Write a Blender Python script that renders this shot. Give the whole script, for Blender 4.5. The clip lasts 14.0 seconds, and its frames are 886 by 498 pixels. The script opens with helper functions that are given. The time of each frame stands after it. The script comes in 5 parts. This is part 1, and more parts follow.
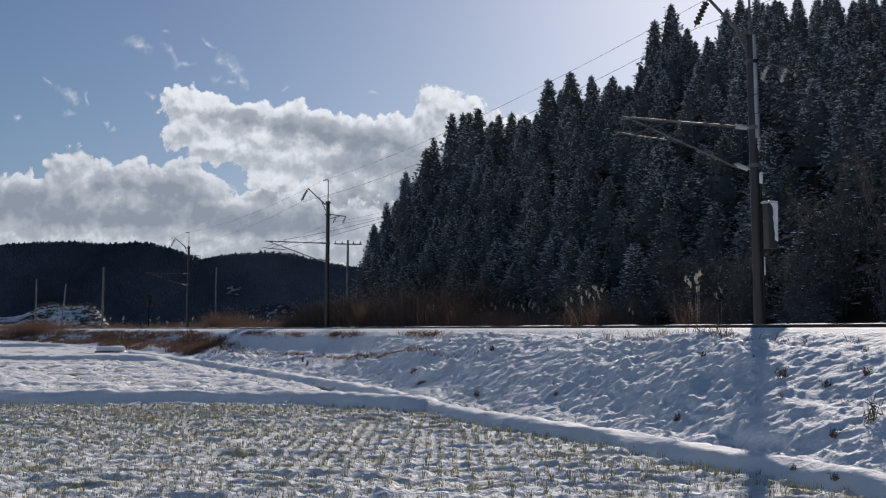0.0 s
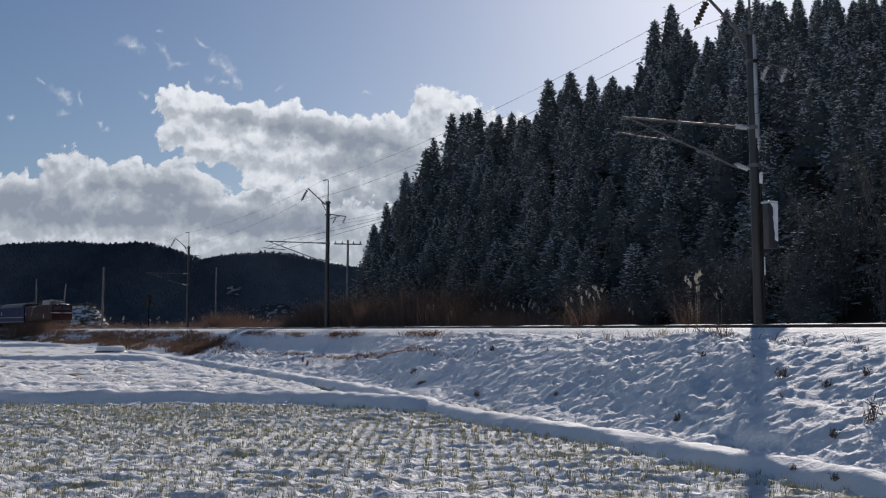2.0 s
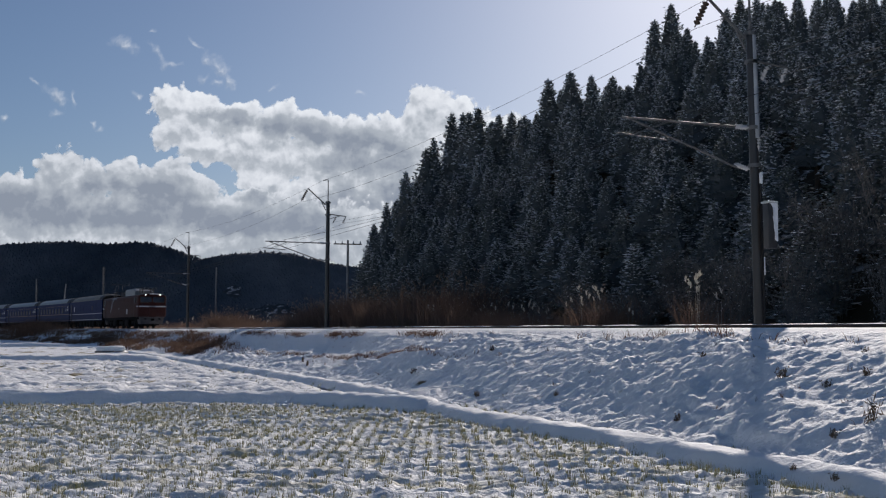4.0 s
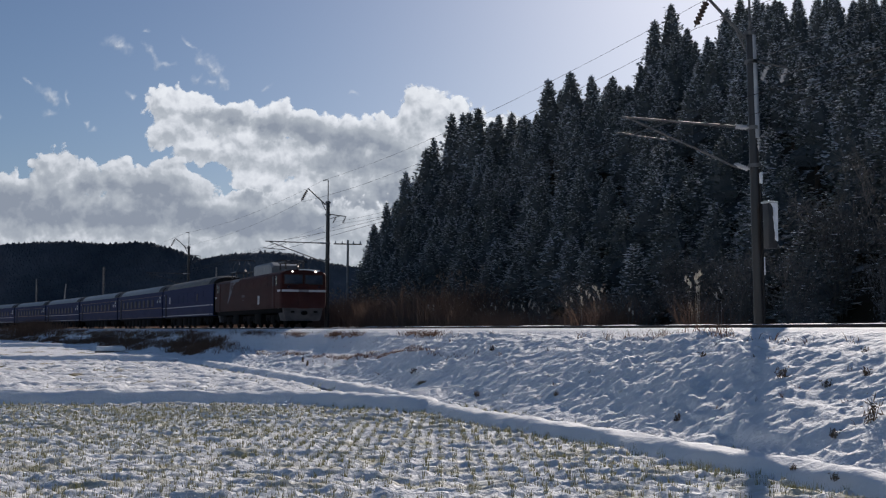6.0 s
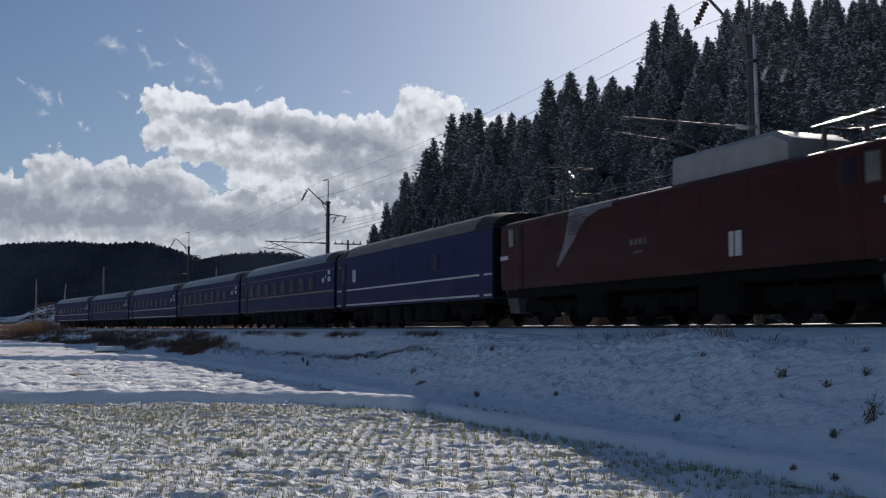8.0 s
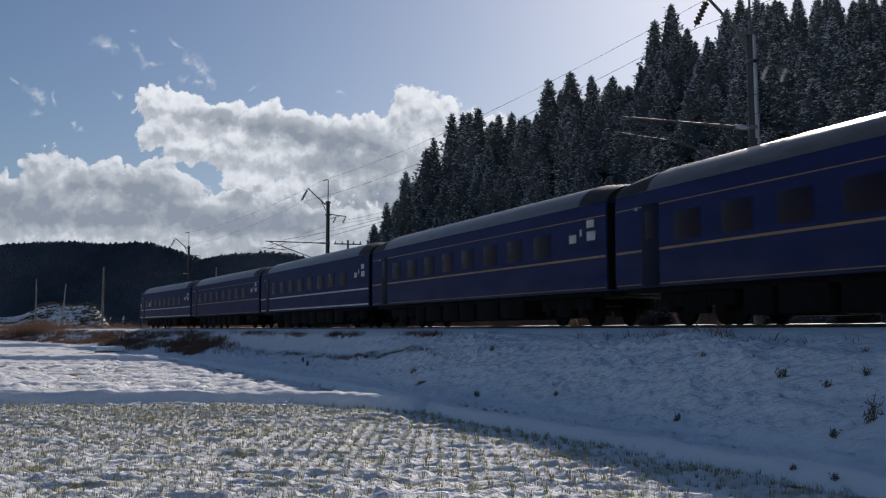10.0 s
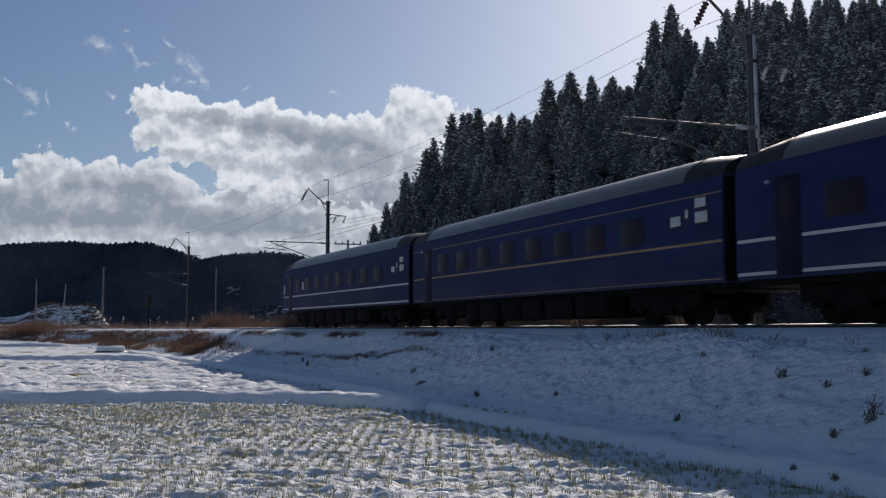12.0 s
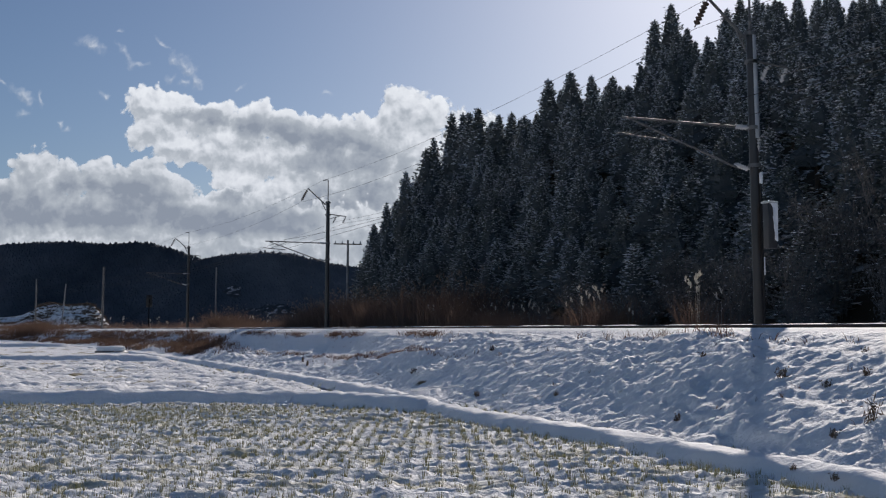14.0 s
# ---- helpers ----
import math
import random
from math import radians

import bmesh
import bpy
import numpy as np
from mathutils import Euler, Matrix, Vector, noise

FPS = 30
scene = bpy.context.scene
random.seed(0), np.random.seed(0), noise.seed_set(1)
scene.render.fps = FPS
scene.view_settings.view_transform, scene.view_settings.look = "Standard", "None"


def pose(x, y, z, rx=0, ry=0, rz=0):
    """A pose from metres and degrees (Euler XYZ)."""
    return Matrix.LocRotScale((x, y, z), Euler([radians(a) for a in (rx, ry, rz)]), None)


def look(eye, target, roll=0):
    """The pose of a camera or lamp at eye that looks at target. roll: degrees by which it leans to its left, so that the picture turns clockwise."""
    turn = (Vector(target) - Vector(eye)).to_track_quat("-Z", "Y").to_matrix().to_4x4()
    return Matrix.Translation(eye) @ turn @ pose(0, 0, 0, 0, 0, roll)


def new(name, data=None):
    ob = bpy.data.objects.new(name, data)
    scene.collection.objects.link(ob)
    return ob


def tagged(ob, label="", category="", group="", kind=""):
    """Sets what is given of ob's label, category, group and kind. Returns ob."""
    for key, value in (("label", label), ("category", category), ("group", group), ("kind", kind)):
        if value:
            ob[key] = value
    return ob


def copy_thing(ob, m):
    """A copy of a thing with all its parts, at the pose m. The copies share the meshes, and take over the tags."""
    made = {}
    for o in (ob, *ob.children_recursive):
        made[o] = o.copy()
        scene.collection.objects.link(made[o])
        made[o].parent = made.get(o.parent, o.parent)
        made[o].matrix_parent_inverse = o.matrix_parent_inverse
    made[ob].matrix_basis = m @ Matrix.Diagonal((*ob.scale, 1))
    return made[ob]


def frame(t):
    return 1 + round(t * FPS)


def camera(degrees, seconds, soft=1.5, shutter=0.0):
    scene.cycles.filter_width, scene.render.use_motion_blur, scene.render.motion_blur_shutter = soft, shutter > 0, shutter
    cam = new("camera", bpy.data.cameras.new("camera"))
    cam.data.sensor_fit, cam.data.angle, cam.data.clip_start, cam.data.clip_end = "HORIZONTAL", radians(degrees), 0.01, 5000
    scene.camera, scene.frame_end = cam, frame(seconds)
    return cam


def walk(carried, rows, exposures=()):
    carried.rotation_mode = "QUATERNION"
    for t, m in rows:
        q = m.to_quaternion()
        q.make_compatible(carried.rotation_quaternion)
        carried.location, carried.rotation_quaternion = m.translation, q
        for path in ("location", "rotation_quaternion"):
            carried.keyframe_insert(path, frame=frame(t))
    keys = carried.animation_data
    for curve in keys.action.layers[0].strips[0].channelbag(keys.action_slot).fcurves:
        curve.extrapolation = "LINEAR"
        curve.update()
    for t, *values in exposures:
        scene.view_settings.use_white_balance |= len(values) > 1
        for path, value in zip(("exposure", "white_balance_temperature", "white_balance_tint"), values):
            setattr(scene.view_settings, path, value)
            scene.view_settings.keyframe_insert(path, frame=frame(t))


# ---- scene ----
# The camera stands on the edge of a field and looks up a little.
cam = camera(45.93, 14.0, soft=1.2, shutter=0.1)
EYE = (0.0, 0.0, 1.75)
PITCH = 4.433
VIEW = look(EYE, (0, 100, 1.75 + 100 * math.tan(radians(PITCH))), 0.094)
walk(cam, [(0.0, VIEW), (14.0, VIEW)], [(0.0, 0.0, 6150, 14), (14.0, 0.0, 6150, 14)])

# ---- light ----
SUN_AZ, SUN_EL = 16.9, 24.2      # degrees right of the view, degrees up
world = bpy.data.worlds.new("sky")
scene.world = world
world.use_nodes = True
wn = world.node_tree.nodes
sky = wn.new("ShaderNodeTexSky")
sky.sky_type = "NISHITA"
sky.sun_disc = False
sky.sun_elevation = radians(SUN_EL)
sky.sun_rotation = radians(SUN_AZ)
sky.air_density, sky.dust_density, sky.ozone_density = 1.0, 0.7, 4.0
wn["Background"].inputs[1].default_value = 0.055
world.node_tree.links.new(sky.outputs[0], wn["Background"].inputs[0])
sun_data = bpy.data.lights.new("sun", "SUN")
sun_data.energy, sun_data.angle, sun_data.color = 4.2, radians(0.55), (1.0, 0.90, 0.77)
sun_dir = Vector((math.sin(radians(SUN_AZ)) * math.cos(radians(SUN_EL)), math.cos(radians(SUN_AZ)) * math.cos(radians(SUN_EL)), math.sin(radians(SUN_EL))))
sun_lamp = new("sun", sun_data)
sun_lamp.matrix_world = look(sun_dir * 300, (0, 0, 0))

# ---- plan: the railway line ----
RAIL = 1.883                     # height of the rail heads over the field
TH, S1, BEND = 0.34807, -23.5, 0.00151
PS = np.arange(-140, 420, 0.5)
PH = TH + BEND * np.clip(PS - S1, 0, 250)
PX, PY = np.cumsum(-np.sin(PH)) * 0.5, np.cumsum(np.cos(PH)) * 0.5
PI0 = int(np.argmin(np.abs(PS)))
PX, PY = PX - PX[PI0], PY - PY[PI0] + 43.286


def line(s, v=0.0):
    """Plan point at s metres up the line from the view's axis, v metres to the field's side of the track's middle."""
    h = np.interp(s, PS, PH)
    return np.interp(s, PS, PX) - v * np.cos(h), np.interp(s, PS, PY) - v * np.sin(h)


def heading(s):
    return float(np.interp(s, PS, PH))


def place(s, v, z, turn=0.0):
    """Pose on the line: x runs along it towards the camera's end, y away from the field."""
    x, y = line(s, v)
    return pose(float(x), float(y), z, 0, 0, math.degrees(heading(s)) - 90 + turn)


def lattice(n, seed):
    return np.random.RandomState(seed).rand(n, n)


LAT = [lattice(64, k) for k in range(6)]


def vnoise(x, y, k=0):
    """Smooth value noise, 0 to 1."""
    x, y = np.asarray(x, float), np.asarray(y, float)
    xi, yi = np.floor(x).astype(int), np.floor(y).astype(int)
    fx, fy = x - xi, y - yi
    fx, fy = fx * fx * (3 - 2 * fx), fy * fy * (3 - 2 * fy)
    g = LAT[k % 6]
    a, b = g[xi % 64, yi % 64], g[(xi + 1) % 64, yi % 64]
    c, d = g[xi % 64, (yi + 1) % 64], g[(xi + 1) % 64, (yi + 1) % 64]
    return (a * (1 - fx) + b * fx) * (1 - fy) + (c * (1 - fx) + d * fx) * fy


def fbm(x, y, octaves=4, k=0):
    out, amp, tot = 0, 1.0, 0
    for i in range(octaves):
        out = out + amp * vnoise(x * 2 ** i + 17 * i, y * 2 ** i + 5 * i, k + i)
        tot += amp
        amp *= 0.5
    return out / tot


def ridged(x, y, octaves=3, k=0):
    """Noise with sharp crests, 0 to 1."""
    out, amp, tot = 0, 1.0, 0
    for i in range(octaves):
        out = out + amp * (1 - np.abs(2 * vnoise(x * 2 ** i + 11 * i, y * 2 ** i + 7 * i, k + i) - 1))
        tot += amp
        amp *= 0.5
    return out / tot


def smooth(x, a, b):
    t = np.clip((x - a) / (b - a), 0, 1)
    return t * t * (3 - 2 * t)


# ---- materials ----
def nodes_of(name):
    m = bpy.data.materials.new(name)
    m.use_nodes = True
    t = m.node_tree
    return m, t, t.nodes["Principled BSDF"]


def noise_ramp(t, scale, lo, hi, c0, c1, detail=6.0, coord="Object", stretch=None):
    tc = t.nodes.new("ShaderNodeTexCoord")
    n = t.nodes.new("ShaderNodeTexNoise")
    n.inputs["Scale"].default_value, n.inputs["Detail"].default_value = scale, detail
    if stretch:
        mp = t.nodes.new("ShaderNodeMapping")
        mp.inputs["Scale"].default_value = stretch
        t.links.new(tc.outputs[coord], mp.inputs[0])
        t.links.new(mp.outputs[0], n.inputs["Vector"])
    else:
        t.links.new(tc.outputs[coord], n.inputs["Vector"])
    r = t.nodes.new("ShaderNodeValToRGB")
    r.color_ramp.elements[0].position, r.color_ramp.elements[1].position = lo, hi
    r.color_ramp.elements[0].color, r.color_ramp.elements[1].color = (*c0, 1), (*c1, 1)
    t.links.new(n.outputs[0], r.inputs[0])
    return n, r


def mix(t, fac, a, b):
    m = t.nodes.new("ShaderNodeMix")
    m.data_type = "RGBA"
    for sock, v in ((m.inputs[0], fac), (m.inputs[6], a), (m.inputs[7], b)):
        if isinstance(v, bpy.types.NodeSocket):
            t.links.new(v, sock)
        elif isinstance(v, tuple):
            sock.default_value = (*v, 1)
        else:
            sock.default_value = v
    return m.outputs[2]


def bump(t, p, pairs):
    """Adds bumps: (height socket, strength, distance)."""
    last = None
    for h, s, d in pairs:
        b = t.nodes.new("ShaderNodeBump")
        b.inputs["Strength"].default_value, b.inputs["Distance"].default_value = s, d
        t.links.new(h, b.inputs["Height"])
        if last:
            t.links.new(last, b.inputs["Normal"])
        last = b.outputs[0]
    t.links.new(last, p.inputs["Normal"])


def surface(name, c0, c1, scale=3.0, rough=0.6, metal=0.0, grain=40.0, relief=0.15, dist=0.004, stretch=None, spec=0.5):
    """A painted or natural surface: blotches at one scale, grain at another, with a little relief."""
    m, t, p = nodes_of(name)
    _, r = noise_ramp(t, scale, 0.3, 0.7, c0, c1, stretch=stretch)
    g, gr = noise_ramp(t, grain, 0.3, 0.7, (0.82, 0.82, 0.82), (1.0, 1.0, 1.0))
    mul = t.nodes.new("ShaderNodeMix")
    mul.data_type, mul.blend_type = "RGBA", "MULTIPLY"
    mul.inputs[0].default_value = 1.0
    t.links.new(r.outputs[0], mul.inputs[6])
    t.links.new(gr.outputs[0], mul.inputs[7])
    t.links.new(mul.outputs[2], p.inputs["Base Color"])
    p.inputs["Roughness"].default_value, p.inputs["Metallic"].default_value = rough, metal
    p.inputs["Specular IOR Level"].default_value = spec
    bump(t, p, [(g.outputs[0], relief, dist)])
    return m


def snow_material(name, litter=(0.16, 0.12, 0.06), lo=0.66, hi=0.74, patch=0.9, fine=14.0, relief=1.0):
    m, t, p = nodes_of(name)
    big, r = noise_ramp(t, patch, lo, hi, (0.87, 0.875, 0.88), litter, detail=9.0)
    t.links.new(r.outputs[0], p.inputs["Base Color"])
    p.inputs["Roughness"].default_value = 0.7
    p.inputs["Specular IOR Level"].default_value = 0.04
    f, _ = noise_ramp(t, fine, 0.3, 0.7, (0, 0, 0), (1, 1, 1), detail=5.0)
    h, _ = noise_ramp(t, fine * 3.0, 0.3, 0.7, (0, 0, 0), (1, 1, 1), detail=4.0)
    g, _ = noise_ramp(t, 4.2, 0.3, 0.7, (0, 0, 0), (1, 1, 1), detail=3.0)
    bump(t, p, [(g.outputs[0], 0.45, 0.08), (f.outputs[0], 0.9 * relief, 0.05), (h.outputs[0], 0.7 * relief, 0.02)])
    return m


def straw(name, c0, c1, scale, through_light=0.12):
    """Dry stalks and plumes: rough, and let part of the light through."""
    m, t, p = nodes_of(name)
    _, r = noise_ramp(t, scale, 0.3, 0.7, c0, c1)
    t.links.new(r.outputs[0], p.inputs["Base Color"])
    p.inputs["Roughness"].default_value, p.inputs["Specular IOR Level"].default_value = 0.85, 0.2
    tr = t.nodes.new("ShaderNodeBsdfTranslucent")
    t.links.new(r.outputs[0], tr.inputs["Color"])
    mx = t.nodes.new("ShaderNodeMixShader")
    mx.inputs[0].default_value = through_light
    t.links.new(p.outputs[0], mx.inputs[1])
    t.links.new(tr.outputs[0], mx.inputs[2])
    t.links.new(mx.outputs[0], t.nodes["Material Output"].inputs["Surface"])
    return m


def leaf_material():
    """Conifer needles; part of the sprays carry a thin dusting of snow."""
    m, t, p = nodes_of("cedar_leaf")
    _, r = noise_ramp(t, 0.7, 0.3, 0.7, (0.066, 0.078, 0.062), (0.115, 0.125, 0.098))
    geo = t.nodes.new("ShaderNodeNewGeometry")
    ramp = t.nodes.new("ShaderNodeValToRGB")
    ramp.color_ramp.elements[0].position, ramp.color_ramp.elements[1].position = 0.12, 0.85
    ramp.color_ramp.elements[0].color, ramp.color_ramp.elements[1].color = (0, 0, 0, 1), (0.85, 0.85, 0.85, 1)
    _, drift = noise_ramp(t, 0.22, 0.36, 0.66, (0.40, 0.40, 0.40), (1.0, 1.0, 1.0), detail=4.0)
    t.links.new(geo.outputs["Position"], drift.inputs[0].links[0].from_node.inputs["Vector"])
    dust = t.nodes.new("ShaderNodeMath")
    dust.operation = "MULTIPLY"
    t.links.new(geo.outputs["Random Per Island"], dust.inputs[0])
    t.links.new(drift.outputs[0], dust.inputs[1])
    t.links.new(dust.outputs[0], ramp.inputs[0])
    t.links.new(mix(t, ramp.outputs[0], r.outputs[0], (0.70, 0.73, 0.77)), p.inputs["Base Color"])
    p.inputs["Roughness"].default_value = 0.8
    p.inputs["Specular IOR Level"].default_value = 0.2
    return m


SNOW_FIELD = snow_material("field_snow", (0.44, 0.41, 0.26), 0.50, 0.74, 1.3, 9.0, 1.5)
SNOW_BANK = snow_material("bank_snow", (0.20, 0.15, 0.08), 0.70, 0.76, 1.1, 8.0)
SNOW_FAR = snow_material("far_snow", (0.20, 0.17, 0.10), 0.62, 0.70, 0.08, 0.5)
SNOW_BACK = snow_material("back_field_snow", (0.30, 0.26, 0.16), 0.58, 0.68, 0.8, 5.0)
SNOW_CLEAN = snow_material("clean_snow", (0.80, 0.82, 0.85), 0.9, 0.95, 1.0, 9.0, 0.45)
STUBBLE = straw("rice_stubble", (0.20, 0.195, 0.085), (0.34, 0.315, 0.16), 2.0)
DRY_GRASS = straw("dry_grass", (0.125, 0.080, 0.060), (0.230, 0.152, 0.110), 0.6, 0.22)
BANK_WEED = straw("bank_weed", (0.115, 0.066, 0.045), (0.24, 0.150, 0.100), 0.6, 0.18)
PLUME = straw("pampas_plume", (0.66, 0.62, 0.53), (0.84, 0.81, 0.73), 3.0, 0.55)
SEED = straw("seed_head", (0.26, 0.19, 0.14), (0.42, 0.33, 0.25), 3.0, 0.4)
LEAF = leaf_material()
LEAF_INNER = surface("cedar_inner", (0.082, 0.092, 0.092), (0.135, 0.145, 0.142), 1.5, 0.9, grain=9.0, relief=1.0, dist=0.08, spec=0.1)
BARK = surface("bark", (0.07, 0.05, 0.035), (0.14, 0.10, 0.07), 2.0, 0.9, relief=0.6, dist=0.02, stretch=(6, 6, 1))
SHRUB_LEAF = surface("shrub_leaf", (0.085, 0.085, 0.080), (0.17, 0.165, 0.155), 1.5, 0.85, grain=12.0, spec=0.15)
TWIG = surface("bare_twig", (0.13, 0.11, 0.095), (0.25, 0.22, 0.19), 2.0, 0.9)
FLOOR_LITTER = snow_material("forest_floor", (0.045, 0.035, 0.022), 0.26, 0.40, 0.45, 5.0)
RAILSTEEL = surface("rail_steel", (0.045, 0.032, 0.026), (0.10, 0.07, 0.055), 4.0, 0.55, 0.4)
RAILHEAD = surface("rail_head", (0.5, 0.5, 0.5), (0.65, 0.64, 0.62), 4.0, 0.22, 1.0)
CONCRETE = surface("concrete", (0.13, 0.125, 0.12), (0.22, 0.21, 0.20), 1.2, 0.5, stretch=(3, 3, 0.4))
MASTSTEEL = surface("mast_steel", (0.022, 0.020, 0.020), (0.044, 0.040, 0.039), 1.2, 0.30, 0.0, stretch=(3, 3, 0.4))
STEEL = surface("galvanised_steel", (0.10, 0.10, 0.10), (0.18, 0.18, 0.175), 3.0, 0.65, 0.2)
GALVANISED = surface("pale_galvanised", (0.36, 0.36, 0.36), (0.52, 0.52, 0.51), 3.0, 0.4, 0.3)
POLEGREY = surface("pole_grey", (0.17, 0.17, 0.17), (0.27, 0.27, 0.265), 3.0, 0.5, 0.2)
PORCELAIN = surface("porcelain", (0.40, 0.41, 0.41), (0.52, 0.52, 0.52), 4.0, 0.25)
WIRE = surface("wire", (0.022, 0.020, 0.018), (0.045, 0.040, 0.036), 4.0, 0.7, 0.0, spec=0.15)
BRIGHTWIRE = surface("bright_wire", (0.28, 0.25, 0.22), (0.40, 0.36, 0.32), 4.0, 0.28, 0.9)
BLUE = surface("coach_blue", (0.013, 0.021, 0.077), (0.019, 0.029, 0.102), 0.8, 0.6, grain=25.0, relief=0.05, stretch=(0.5, 1, 2.5), spec=0.08)
RED = surface("loco_red", (0.042, 0.0145, 0.0135), (0.062, 0.020, 0.018), 0.8, 0.6, grain=25.0, relief=0.05, stretch=(0.5, 1, 2.5), spec=0.10)
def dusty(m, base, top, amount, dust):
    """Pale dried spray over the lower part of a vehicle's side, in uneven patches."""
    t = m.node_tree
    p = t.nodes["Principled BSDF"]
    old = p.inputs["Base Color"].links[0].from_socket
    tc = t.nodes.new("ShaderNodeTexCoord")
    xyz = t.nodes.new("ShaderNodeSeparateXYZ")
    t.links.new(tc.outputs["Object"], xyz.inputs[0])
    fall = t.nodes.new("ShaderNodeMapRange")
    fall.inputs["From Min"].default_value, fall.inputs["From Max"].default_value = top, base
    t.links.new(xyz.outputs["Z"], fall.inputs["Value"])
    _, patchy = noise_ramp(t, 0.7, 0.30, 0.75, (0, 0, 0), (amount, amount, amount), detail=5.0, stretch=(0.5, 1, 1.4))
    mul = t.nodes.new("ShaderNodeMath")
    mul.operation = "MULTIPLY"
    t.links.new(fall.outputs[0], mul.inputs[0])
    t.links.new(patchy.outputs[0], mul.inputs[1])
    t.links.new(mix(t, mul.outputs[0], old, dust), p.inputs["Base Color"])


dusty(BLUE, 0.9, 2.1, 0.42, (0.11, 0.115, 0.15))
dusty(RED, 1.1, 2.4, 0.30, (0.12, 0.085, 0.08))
ROOFEND = surface("roof_end_black", (0.012, 0.011, 0.011), (0.03, 0.027, 0.025), 2.0, 0.6, spec=0.2)
SLUSH = surface("thin_slush", (0.13, 0.13, 0.14), (0.24, 0.24, 0.26), 2.5, 0.7, spec=0.2)
ROOFPOST = surface("dark_porcelain", (0.05, 0.045, 0.042), (0.10, 0.09, 0.085), 4.0, 0.4)
# Body blue darkened by the shade of the door recess.
DOORSHADE = surface("door_shaded_blue", (0.006, 0.008, 0.022), (0.010, 0.013, 0.034), 1.5, 0.6, spec=0.1)
SKIRTGREY = surface("skirt_grey", (0.075, 0.07, 0.072), (0.14, 0.13, 0.13), 1.4, 0.6, stretch=(1, 1, 2), spec=0.2)
ROOFGREY = surface("roof_grey", (0.072, 0.064, 0.055), (0.130, 0.117, 0.100), 1.6, 0.34, 0.1, stretch=(0.6, 3, 3), spec=0.5)
ROOFDIRTY = surface("roof_rusty", (0.085, 0.06, 0.035), (0.19, 0.15, 0.09), 1.8, 0.5, 0.2, stretch=(0.6, 3, 3))
UNDER = surface("underframe_black", (0.005, 0.005, 0.005), (0.013, 0.011, 0.010), 3.0, 0.85, spec=0.1)
WHITE = surface("white_paint", (0.44, 0.45, 0.46), (0.58, 0.58, 0.58), 2.0, 0.45)
GOLD = surface("gold_band", (0.20, 0.125, 0.055), (0.30, 0.19, 0.085), 2.0, 0.5)
DARKGREY = surface("dark_grey_paint", (0.035, 0.035, 0.036), (0.06, 0.06, 0.061), 2.0, 0.5)
GREYPAINT = surface("grey_paint", (0.21, 0.22, 0.23), (0.30, 0.31, 0.32), 2.0, 0.5)
RUBBER = surface("rubber_black", (0.010, 0.010, 0.011), (0.022, 0.022, 0.022), 4.0, 0.7)
FROST = surface("frosted_glass", (0.34, 0.37, 0.39), (0.46, 0.49, 0.51), 4.0, 0.3)
GLASS, gt, gp = nodes_of("dark_glass")
gp.inputs["Base Color"].default_value = (0.020, 0.017, 0.026, 1)
gp.inputs["Specular IOR Level"].default_value = 0.05
gp.inputs["Roughness"].default_value = 0.06
_, grr = noise_ramp(gt, 3.0, 0.35, 0.7, (0.3, 0.3, 0.3), (0.45, 0.45, 0.45))
gt.links.new(grr.outputs[0], gp.inputs["Roughness"])
SIDEGLASS = surface("cab_side_glass", (0.10, 0.10, 0.085), (0.16, 0.155, 0.13), 2.0, 0.2, spec=0.3)
CABGLASS = surface("cab_glass", (0.03, 0.04, 0.06), (0.05, 0.065, 0.09), 2.0, 0.15, spec=0.3)
LAMP, lt, lp = nodes_of("headlamp_glow")
lp.inputs["Emission Color"].default_value, lp.inputs["Emission Strength"].default_value = (1.0, 0.88, 0.72, 1), 8.0


# ---- mesh helpers ----
def box(bm, c, s, turn=None, bevel=0.0):
    """A box with its middle at c and sides s."""
    m = Matrix.Translation(c) @ (turn or Matrix()) @ Matrix.Diagonal((*s, 1))
    g = bmesh.ops.create_cube(bm, size=1.0, matrix=m)
    if bevel:
        es = list({e for v in g["verts"] for e in v.link_edges})
        bmesh.ops.bevel(bm, geom=es, offset=bevel, segments=2, affect="EDGES", profile=0.5)


def rod(bm, a, b, r0, r1=None, n=8):
    """A round bar from a to b."""
    a, b = Vector(a), Vector(b)
    r1 = r0 if r1 is None else r1
    m = Matrix.Translation((a + b) / 2) @ (b - a).to_track_quat("Z", "Y").to_matrix().to_4x4()
    bmesh.ops.create_cone(bm, cap_ends=True, segments=n, radius1=r0, radius2=r1, depth=(b - a).length, matrix=m)


def loft(bm, sections, closed=True, caps=True):
    """Joins rings of points of equal length."""
    rings = [[bm.verts.new(p) for p in ring] for ring in sections]
    n = len(rings[0])
    for a, b in zip(rings, rings[1:]):
        for i in range(n if closed else n - 1):
            bm.faces.new((a[i], a[(i + 1) % n], b[(i + 1) % n], b[i]))
    if caps and closed:
        bm.faces.new(rings[0][::-1])
        bm.faces.new(rings[-1])
    bmesh.ops.recalc_face_normals(bm, faces=bm.faces)


def mesh_of(name, bm, material, smooth_angle=35):
    me = bpy.data.meshes.new(name)
    for f in bm.faces:
        f.smooth = True
    bm.to_mesh(me)
    bm.free()
    me.set_sharp_from_angle(angle=radians(smooth_angle))
    me.materials.append(material)
    return me


